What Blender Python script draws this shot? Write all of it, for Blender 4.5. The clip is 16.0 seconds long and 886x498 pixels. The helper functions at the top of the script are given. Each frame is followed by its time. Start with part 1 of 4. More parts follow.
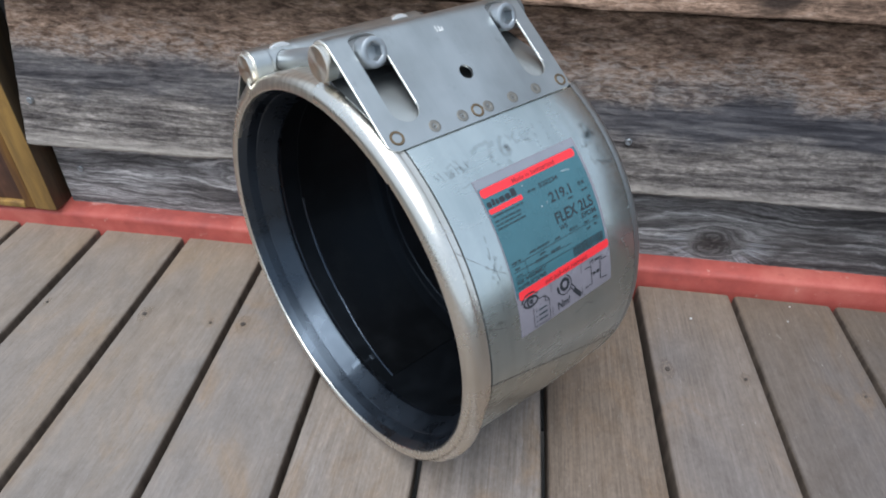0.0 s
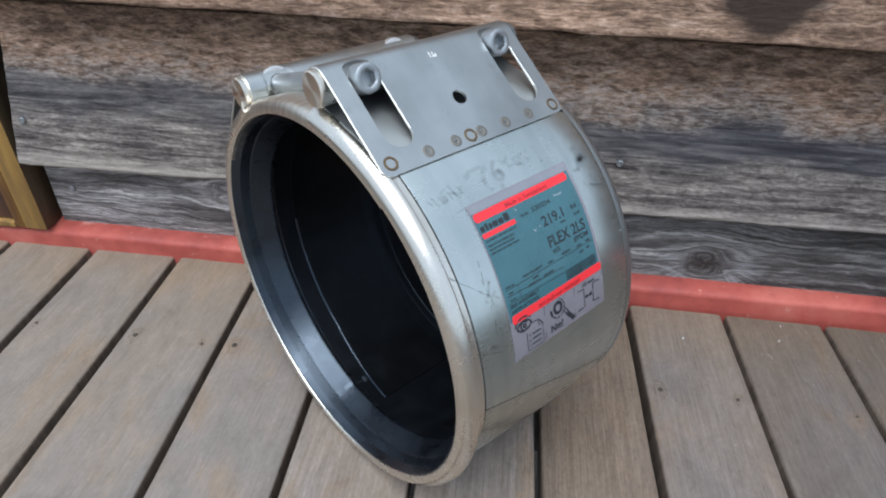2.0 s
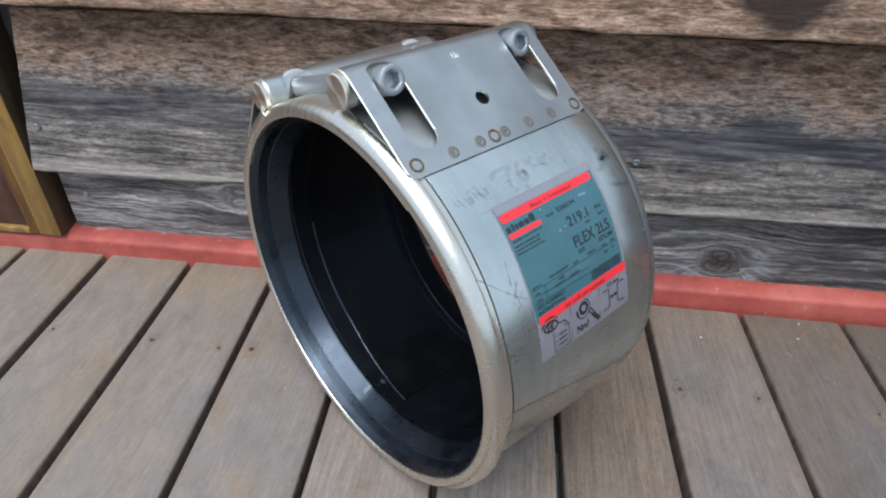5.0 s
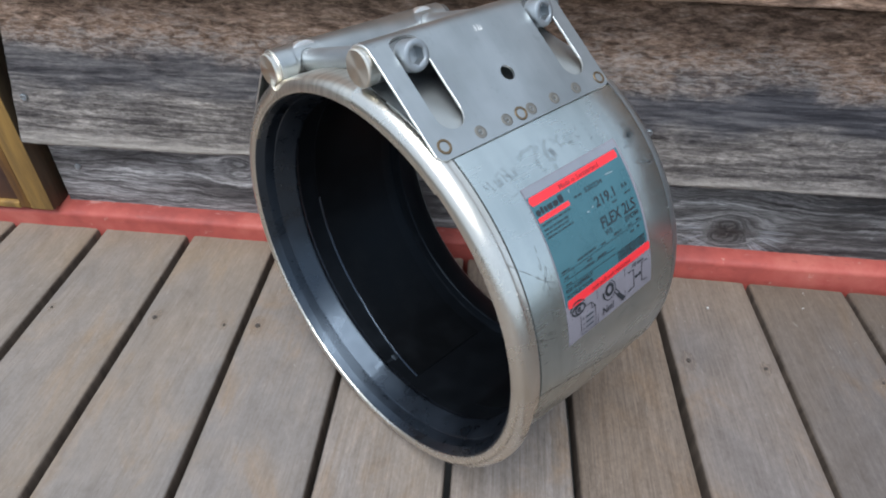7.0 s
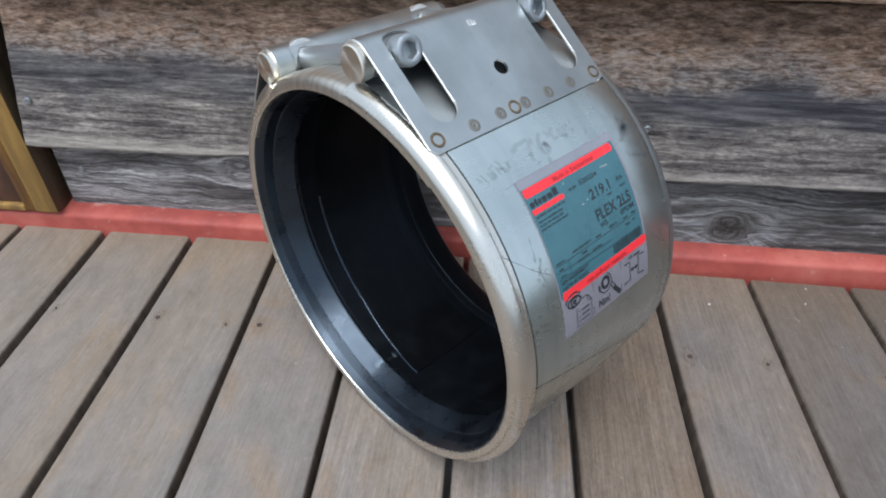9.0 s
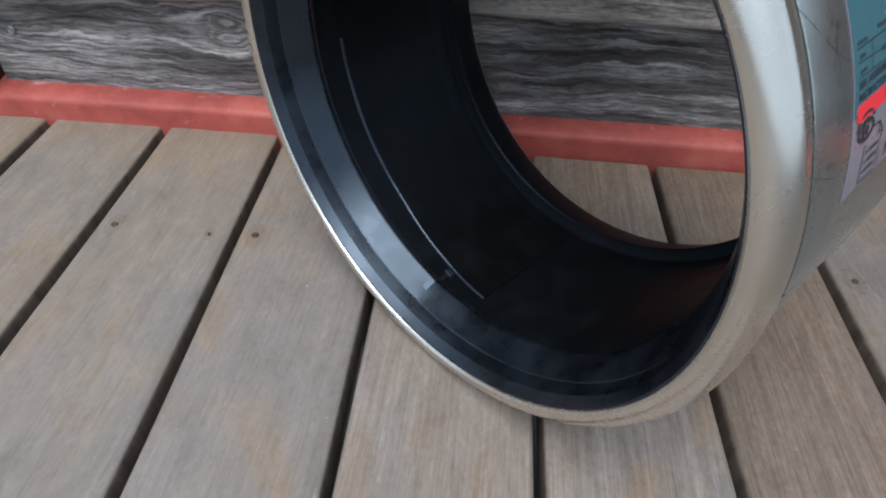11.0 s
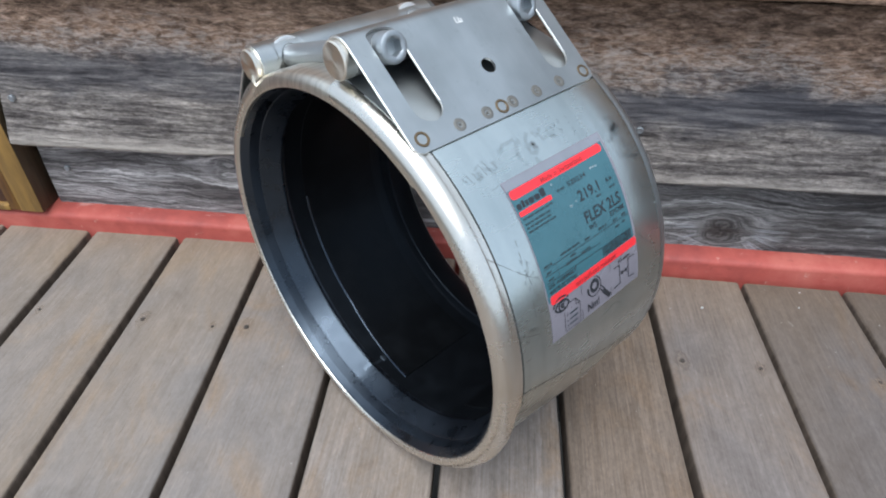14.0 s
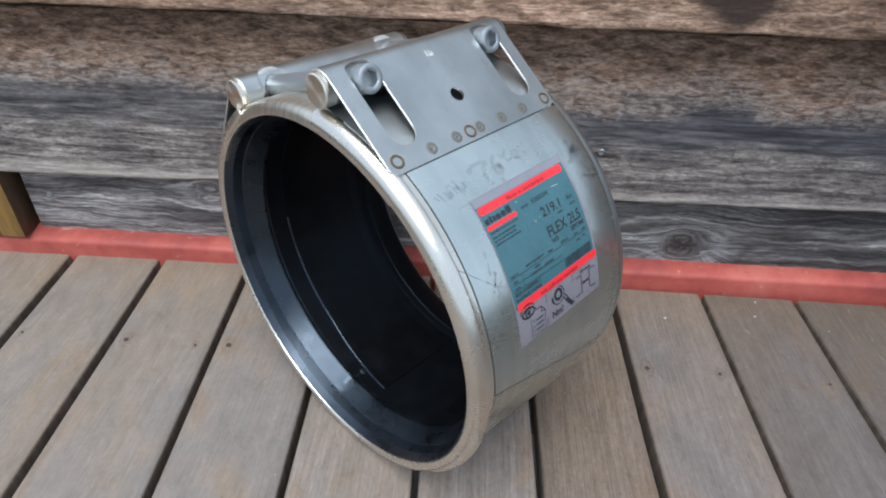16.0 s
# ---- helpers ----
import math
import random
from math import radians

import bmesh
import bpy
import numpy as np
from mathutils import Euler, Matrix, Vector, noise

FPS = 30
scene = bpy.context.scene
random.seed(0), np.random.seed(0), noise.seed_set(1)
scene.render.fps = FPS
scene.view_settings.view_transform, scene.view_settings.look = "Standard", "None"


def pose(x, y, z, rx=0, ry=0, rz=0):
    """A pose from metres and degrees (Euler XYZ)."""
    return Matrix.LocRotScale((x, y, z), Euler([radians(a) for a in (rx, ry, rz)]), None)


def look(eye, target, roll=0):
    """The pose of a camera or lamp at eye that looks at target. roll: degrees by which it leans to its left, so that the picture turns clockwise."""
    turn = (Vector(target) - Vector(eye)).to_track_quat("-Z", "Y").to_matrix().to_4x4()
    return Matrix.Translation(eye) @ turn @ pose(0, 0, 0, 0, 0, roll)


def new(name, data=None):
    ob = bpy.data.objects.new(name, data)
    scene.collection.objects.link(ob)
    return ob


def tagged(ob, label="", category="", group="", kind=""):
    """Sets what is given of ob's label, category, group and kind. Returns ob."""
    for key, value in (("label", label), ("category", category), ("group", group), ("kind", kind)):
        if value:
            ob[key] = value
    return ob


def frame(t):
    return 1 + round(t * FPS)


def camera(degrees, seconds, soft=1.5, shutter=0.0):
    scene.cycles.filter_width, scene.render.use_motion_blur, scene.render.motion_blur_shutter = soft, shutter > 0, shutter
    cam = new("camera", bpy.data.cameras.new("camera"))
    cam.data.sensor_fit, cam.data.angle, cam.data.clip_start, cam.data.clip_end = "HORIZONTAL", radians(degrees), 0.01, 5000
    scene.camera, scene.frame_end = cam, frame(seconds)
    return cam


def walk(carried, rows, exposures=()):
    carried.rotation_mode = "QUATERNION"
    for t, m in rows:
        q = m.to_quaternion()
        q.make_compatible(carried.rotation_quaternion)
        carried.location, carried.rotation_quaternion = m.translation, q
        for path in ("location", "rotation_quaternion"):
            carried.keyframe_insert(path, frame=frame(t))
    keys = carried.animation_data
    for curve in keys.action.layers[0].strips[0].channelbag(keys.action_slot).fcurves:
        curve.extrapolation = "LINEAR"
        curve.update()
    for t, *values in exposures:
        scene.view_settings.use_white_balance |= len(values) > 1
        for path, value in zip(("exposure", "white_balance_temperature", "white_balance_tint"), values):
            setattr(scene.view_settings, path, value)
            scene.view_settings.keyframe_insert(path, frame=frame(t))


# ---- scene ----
cam = camera(72.3, 16.0, soft=2.0, shutter=0.05)
PATH = [
    (0, (0.334, -0.467, 0.389), (0.136, 1.098, -0.84), 1.6),
    (0.5, (0.335, -0.467, 0.391), (0.143, 1.11, -0.824), 1.9),
    (1, (0.335, -0.466, 0.396), (0.152, 1.131, -0.794), 2.0),
    (1.5, (0.334, -0.466, 0.393), (0.161, 1.13, -0.8), 2.3),
    (2, (0.333, -0.465, 0.393), (0.155, 1.133, -0.795), 2.1),
    (2.5, (0.33, -0.466, 0.394), (0.141, 1.126, -0.801), 1.9),
    (3, (0.329, -0.467, 0.392), (0.135, 1.127, -0.799), 1.7),
    (3.5, (0.326, -0.468, 0.39), (0.132, 1.124, -0.805), 1.7),
    (4, (0.326, -0.467, 0.39), (0.139, 1.129, -0.801), 1.6),
    (4.2, (0.327, -0.468, 0.388), (0.135, 1.135, -0.792), 1.2),
    (6.3, (0.302, -0.456, 0.4), (0.139, 1.081, -0.869), 1.7),
    (6.5, (0.3, -0.455, 0.397), (0.159, 1.066, -0.893), 2.0),
    (7, (0.3, -0.454, 0.395), (0.171, 1.072, -0.89), 1.9),
    (7.5, (0.304, -0.456, 0.396), (0.172, 1.075, -0.885), 1.5),
    (8, (0.308, -0.458, 0.397), (0.166, 1.083, -0.87), 1.2),
    (8.5, (0.306, -0.459, 0.395), (0.156, 1.084, -0.869), 1.0),
    (9, (0.306, -0.458, 0.392), (0.155, 1.075, -0.883), 0.9),
    (9.5, (0.304, -0.459, 0.386), (0.158, 1.076, -0.888), 1.1),
    (10, (0.289, -0.448, 0.354), (0.13, 1.047, -0.964), 0.7),
    (10.2, (0.281, -0.439, 0.33), (0.129, 1.026, -1.023), 1.2),
    (12.3, (0.265, -0.362, 0.266), (0.146, 1.098, -1.096), 2.2),
    (12.5, (0.274, -0.376, 0.278), (0.159, 1.068, -1.101), 2.8),
    (13, (0.287, -0.411, 0.331), (0.16, 1.021, -1.059), 3.2),
    (13.5, (0.301, -0.439, 0.373), (0.143, 1.066, -0.935), 1.2),
    (14, (0.311, -0.452, 0.388), (0.171, 1.085, -0.883), 1.4),
    (14.5, (0.311, -0.461, 0.399), (0.189, 1.108, -0.835), 1.5),
    (15, (0.311, -0.47, 0.398), (0.22, 1.123, -0.809), 0.3),
    (15.5, (0.315, -0.472, 0.398), (0.238, 1.135, -0.79), 0.9),
    (16, (0.314, -0.474, 0.4), (0.245, 1.116, -0.812), 2.2),
]

# the way across the second gap, where the camera goes closest
GAP = [(11.2, (0.253, -0.372, 0.258), (0.128, 1.055, -1.105), 1.8)]
walk(cam, [(t, look(eye, target, roll)) for t, eye, target, roll in sorted(PATH + GAP)], exposures=[(0.0, 0.37), (9.3, 0.36), (10.0, 0.27), (12.5, 0.48), (13.0, 0.56), (13.5, 0.55), (14.5, 0.46), (16.0, 0.43)])

# ---------------- light ----------------
SUN_ELEV, SUN_AZ = 68.0, 195.0          # degrees; azimuth clockwise from +y
world = bpy.data.worlds.new("overcast_sky")
scene.world = world
world.use_nodes = True
wn = world.node_tree.nodes
sky = wn.new("ShaderNodeTexSky")
sky.sky_type, sky.sun_disc = "NISHITA", False
sky.sun_elevation, sky.sun_rotation = radians(SUN_ELEV), radians(SUN_AZ)
sky.air_density, sky.dust_density, sky.ozone_density = 1.0, 1.0, 1.0
veil = wn.new("ShaderNodeMix")          # an even cloud layer over the clear sky
veil.data_type = "RGBA"
veil.inputs[0].default_value = 0.8
veil.inputs[7].default_value = (5.95, 7.15, 8.6, 1)
world.node_tree.links.new(sky.outputs[0], veil.inputs[6])
world.node_tree.links.new(veil.outputs[2], wn["Background"].inputs[0])
wn["Background"].inputs[1].default_value = 0.10
sun_data = bpy.data.lights.new("sun", "SUN")
sun_data.energy, sun_data.angle, sun_data.color = 3.0, radians(50), (0.945, 0.985, 1.02)
sun = new("sun", sun_data)
sd = Vector((math.sin(radians(SUN_AZ)) * math.cos(radians(SUN_ELEV)), math.cos(radians(SUN_AZ)) * math.cos(radians(SUN_ELEV)), math.sin(radians(SUN_ELEV))))
sun.matrix_world = look(sd * 10, (0, 0, 0))


# ---------------- materials ----------------
class Nodes:
    """A small wrapper for building one node material."""

    def __init__(self, name):
        self.m = bpy.data.materials.new(name)
        self.m.use_nodes = True
        self.t = self.m.node_tree
        self.b = self.t.nodes["Principled BSDF"]

    def put(self, kind, **inputs):
        n = self.t.nodes.new(kind)
        for k, v in inputs.items():
            n.inputs[k.replace("_", " ")].default_value = v
        return n

    def link(self, a, b):
        self.t.links.new(a, b)

    def coords(self, scale, spread=0.0):
        """Object coordinates, stretched; with spread, shifted at random from object to object."""
        tc = self.put("ShaderNodeTexCoord")
        mp = self.put("ShaderNodeMapping")
        mp.inputs["Scale"].default_value = scale
        if spread:
            info = self.put("ShaderNodeObjectInfo")
            mul = self.put("ShaderNodeVectorMath")
            mul.operation = "MULTIPLY"
            mul.inputs[1].default_value = (spread, spread * 0.7, spread * 1.3)
            self.link(info.outputs["Random"], mul.inputs[0])
            add = self.put("ShaderNodeVectorMath")
            self.link(tc.outputs["Object"], add.inputs[0])
            self.link(mul.outputs[0], add.inputs[1])
            self.link(add.outputs[0], mp.inputs["Vector"])
        else:
            self.link(tc.outputs["Object"], mp.inputs["Vector"])
        return mp.outputs[0]

    def noise(self, vec, scale, detail=4.0, rough=0.55, warp=0.0):
        n = self.put("ShaderNodeTexNoise", Scale=scale, Detail=detail, Roughness=rough, Distortion=warp)
        self.link(vec, n.inputs["Vector"])
        return n.outputs["Fac"]

    def ramp(self, fac, stops):
        n = self.put("ShaderNodeValToRGB")
        el = n.color_ramp.elements
        while len(el) < len(stops):
            el.new(0.5)
        for e, (p, c) in zip(el, stops):
            e.position = p
            e.color = (*c, 1) if len(c) == 3 else c
        self.link(fac, n.inputs[0])
        return n.outputs[0]

    def grey(self, fac, lo, hi, a=0.0, b=1.0):
        n = self.put("ShaderNodeMapRange")
        n.inputs["From Min"].default_value, n.inputs["From Max"].default_value = lo, hi
        n.inputs["To Min"].default_value, n.inputs["To Max"].default_value = a, b
        self.link(fac, n.inputs[0])
        return n.outputs[0]

    def mix(self, fac, a, b, mode="MIX"):
        n = self.put("ShaderNodeMix")
        n.data_type, n.blend_type = "RGBA", mode
        for sock, v in ((n.inputs[0], fac), (n.inputs[6], a), (n.inputs[7], b)):
            if hasattr(v, "links"):
                self.link(v, sock)
            else:
                sock.default_value = v if isinstance(v, float) else (*v, 1)
        return n.outputs[2]

    def bump(self, height, strength, distance):
        n = self.put("ShaderNodeBump", Strength=strength, Distance=distance)
        self.link(height, n.inputs["Height"])
        if self.b.inputs["Normal"].links:
            self.link(self.b.inputs["Normal"].links[0].from_socket, n.inputs["Normal"])
        self.link(n.outputs[0], self.b.inputs["Normal"])
        return self

    def set(self, color=None, rough=None, metal=0.0, spec=0.5, coat=0.0):
        for key, v in (("Base Color", color), ("Roughness", rough)):
            if v is None:
                continue
            if hasattr(v, "links"):
                self.link(v, self.b.inputs[key])
            else:
                self.b.inputs[key].default_value = v if isinstance(v, float) else (*v, 1)
        self.b.inputs["Metallic"].default_value = metal
        self.b.inputs["Specular IOR Level"].default_value = spec
        self.b.inputs["Coat Weight"].default_value = coat
        return self


def deck_wood():
    """Weathered hardwood: mottled tan and lilac-grey patches, fresher towards the wall; the grain stands out more on some boards."""
    k = Nodes("weathered_deck_wood")
    v = k.coords((1, 1, 1), 7.0)
    patch = k.noise(k.coords((1, 0.55, 1), 7.0), 16.0, 7, 0.66, 0.6)
    mott = k.noise(k.coords((1, 0.5, 1), 7.0), 70.0, 6, 0.72, 0.5)
    wide = k.noise(k.coords((1, 0.6, 1), 3.0), 6.0, 3, 0.5, 0.3)
    streak = k.noise(k.coords((150, 7, 150), 7.0), 1.0, 6, 0.68, 0.5)
    grain = k.noise(k.coords((620, 20, 400), 7.0), 1.0, 5, 0.66, 0.5)
    pore = k.noise(k.coords((900, 45, 700), 7.0), 1.0, 2, 0.6, 0.3)
    sand = k.noise(k.coords((1, 0.6, 1), 7.0), 420.0, 4, 0.7, 0.3)
    speck = k.noise(v, 300.0, 3, 0.6)
    info = k.put("ShaderNodeObjectInfo")
    c = k.ramp(patch, [(0.30, (0.200, 0.175, 0.160)), (0.43, (0.240, 0.214, 0.197)), (0.53, (0.262, 0.226, 0.200)), (0.68, (0.298, 0.216, 0.150))])
    c = k.mix(k.grey(wide, 0.42, 0.62, 0.0, 0.5), c, (0.262, 0.203, 0.152))
    # less bleached close to the wall
    tc = k.put("ShaderNodeTexCoord")
    xyz = k.put("ShaderNodeSeparateXYZ")
    k.link(tc.outputs["Object"], xyz.inputs[0])
    near = k.put("ShaderNodeMath")
    near.operation = "MULTIPLY_ADD"
    k.link(patch, near.inputs[0])
    near.inputs[1].default_value = 0.12
    k.link(xyz.outputs["Y"], near.inputs[2])
    c = k.mix(k.grey(near.outputs[0], -0.03, 0.055, 0.0, 0.7), c, (0.275, 0.205, 0.145))
    c = k.mix(1.0, c, info.outputs["Color"], "MULTIPLY")
    c = k.mix(0.5, c, k.ramp(mott, [(0.28, (0.70, 0.67, 0.65)), (0.46, (0.96, 0.96, 0.96)), (0.68, (1.24, 1.25, 1.28))]), "MULTIPLY")
    c = k.mix(k.grey(info.outputs["Alpha"], 0.0, 1.0, 0.12, 0.6), c, k.ramp(streak, [(0.30, (0.68, 0.65, 0.62)), (0.48, (0.95, 0.95, 0.95)), (0.70, (1.25, 1.26, 1.28))]), "MULTIPLY")
    c = k.mix(k.grey(info.outputs["Alpha"], 0.0, 1.0, 0.28, 1.0), c, k.ramp(grain, [(0.30, (0.73, 0.71, 0.69)), (0.48, (0.97, 0.97, 0.97)), (0.68, (1.22, 1.22, 1.23))]), "MULTIPLY")
    c = k.mix(k.grey(info.outputs["Alpha"], 0.0, 1.0, 0.28, 0.6), c, k.ramp(sand, [(0.30, (0.74, 0.72, 0.70)), (0.48, (0.98, 0.98, 0.98)), (0.68, (1.22, 1.22, 1.22))]), "MULTIPLY")
    chafe = k.noise(k.coords((190, 26, 150), 7.0), 1.0, 5, 0.7, 1.2)
    c = k.mix(k.grey(chafe, 0.63, 0.74, 0.0, 0.32), c, (0.40, 0.375, 0.355))
    c = k.mix(k.grey(chafe, 0.28, 0.37, 0.22, 0.0), c, (0.10, 0.086, 0.076))
    c = k.mix(k.grey(pore, 0.64, 0.72, 0.0, 0.35), c, (0.100, 0.076, 0.060))
    c = k.mix(k.grey(speck, 0.735, 0.78, 0.0, 0.6), c, (0.58, 0.56, 0.53))
    k.set(c, k.grey(streak, 0.2, 0.8, 0.6, 0.85), spec=0.3)
    k.bump(mott, 0.15, 0.0008).bump(grain, 0.28, 0.0006).bump(pore, 0.25, 0.0005).bump(sand, 0.1, 0.0005)
    return k.m


def board_wood(name, dark, mid, light, warm, zone, torn=1.0):
    """Rough-sawn weathered cladding: blotched fibres along x, torn flecks, brown where sheltered and grey where washed.
    zone: the height from which the grey turns to brown."""
    k = Nodes(name)
    fib = k.noise(k.coords((6, 20, 70), 5.0), 3.0, 5, 0.62, 0.6)
    fleck = k.noise(k.coords((16, 30, 64), 5.0), 3.0, 8, 0.72, 0.6)
    comb = k.noise(k.coords((36, 30, 104), 5.0), 3.0, 5, 0.64, 0.5)
    fine = k.noise(k.coords((75, 60, 210), 5.0), 3.0, 3, 0.6, 0.3)
    crack = k.noise(k.coords((3.0, 10, 110), 5.0), 2.2, 4, 0.6, 0.3)
    blot = k.noise(k.coords((1.0, 1, 2.2), 5.0), 10.0, 5, 0.62, 0.5)
    cloud = k.noise(k.coords((10, 10, 26), 5.0), 1.0, 4, 0.6, 0.8)
    tc = k.put("ShaderNodeTexCoord")
    xyz = k.put("ShaderNodeSeparateXYZ")
    k.link(tc.outputs["Object"], xyz.inputs[0])

    def wavy(fac, amount):
        n = k.put("ShaderNodeMath")
        n.operation = "MULTIPLY_ADD"
        k.link(fac, n.inputs[0])
        n.inputs[1].default_value = amount
        k.link(xyz.outputs["Z"], n.inputs[2])
        return n.outputs[0]

    def times(x, y):
        n = k.put("ShaderNodeMath")
        n.operation = "MULTIPLY"
        k.link(x, n.inputs[0])
        k.link(y, n.inputs[1])
        return n.outputs[0]

    high = wavy(blot, 0.075)
    brown = k.grey(high, zone + 0.030, zone + 0.062)
    grey_c = k.ramp(fib, [(0.30, tuple(x * 1.6 for x in dark)), (0.46, mid), (0.60, tuple(x * 0.80 for x in light)), (0.76, light)])
    warm_c = k.ramp(fleck, [(0.30, tuple(x * 0.22 for x in warm)), (0.43, tuple(x * 0.55 for x in warm)), (0.54, tuple(x * 0.98 for x in warm)), (0.70, (warm[0] * 1.45, warm[1] * 1.65, warm[2] * 1.85))])
    c = k.mix(brown, grey_c, warm_c)
    c = k.mix(0.85 * torn, c, k.ramp(comb, [(0.30, (0.36, 0.34, 0.33)), (0.46, (0.86, 0.86, 0.86)), (0.57, (1.12, 1.12, 1.12)), (0.72, (1.6, 1.6, 1.6))]), "MULTIPLY")
    c = k.mix(0.8, c, k.ramp(cloud, [(0.30, (0.62, 0.61, 0.62)), (0.5, (1.0, 1.0, 1.0)), (0.70, (1.32, 1.30, 1.28))]), "MULTIPLY")
    c = k.mix(0.6, c, k.ramp(fine, [(0.30, (0.50, 0.49, 0.48)), (0.5, (1.0, 1.0, 1.0)), (0.70, (1.5, 1.5, 1.5))]), "MULTIPLY")
    c = k.mix(k.grey(crack, 0.27, 0.36, 0.5, 0.0), c, tuple(x * 0.6 for x in dark))
    if torn == 1:
        # a smoke-grey band half way up, ragged and paler along its upper side
        far_x = k.grey(xyz.outputs["X"], 0.15, 0.50, 0.62, 0.86)
        smoke = k.ramp(fib, [(0.32, (0.036, 0.036, 0.042)), (0.50, (0.078, 0.076, 0.086)), (0.68, (0.150, 0.144, 0.150))])
        band = times(times(k.grey(high, 0.184, 0.200), k.grey(high, 0.224, 0.238, 1.0, 0.0)), far_x)
        c = k.mix(band, c, smoke)
        rag = times(times(k.grey(high, 0.222, 0.232), k.grey(high, 0.246, 0.262, 1.0, 0.0)), k.grey(comb, 0.46, 0.60, 0.0, 0.5))
        c = k.mix(rag, c, (0.40, 0.36, 0.335))
        # the lower edge is worn pale
        c = k.mix(k.grey(wavy(fleck, 0.03), 0.119, 0.132, 0.8, 0.0), c, (0.42, 0.375, 0.335))
        # greyer along the board; dimmer light to the right is put into the colour
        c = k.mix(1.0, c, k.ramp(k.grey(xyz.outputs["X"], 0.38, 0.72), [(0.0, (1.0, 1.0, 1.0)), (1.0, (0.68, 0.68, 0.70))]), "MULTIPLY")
    if torn < 1:
        # a broad dark stain across the board
        spot = k.put("ShaderNodeMapping")
        spot.inputs["Location"].default_value = (-0.503, 0, -0.300)
        k.link(tc.outputs["Object"], spot.inputs["Vector"])
        far = k.put("ShaderNodeVectorMath")
        far.operation = "LENGTH"
        k.link(spot.outputs[0], far.inputs[0])
        rim = k.put("ShaderNodeMath")
        rim.operation = "MULTIPLY_ADD"
        k.link(blot, rim.inputs[0])
        rim.inputs[1].default_value = 0.05
        k.link(far.outputs["Value"], rim.inputs[2])
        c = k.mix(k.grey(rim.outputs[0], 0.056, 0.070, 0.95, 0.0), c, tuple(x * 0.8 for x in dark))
        # a little darker towards the top
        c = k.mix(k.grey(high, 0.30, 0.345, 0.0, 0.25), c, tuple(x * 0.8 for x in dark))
        # dark brown right end, the failing light there also put into the colour
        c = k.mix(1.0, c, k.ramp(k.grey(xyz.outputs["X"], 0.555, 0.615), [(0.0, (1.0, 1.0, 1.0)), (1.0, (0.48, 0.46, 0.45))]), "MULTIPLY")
    k.set(c, 0.9, spec=0.15)
    k.bump(fib, 0.6, 0.003).bump(comb, 0.6, 0.002).bump(fine, 0.3, 0.001)
    return k.m


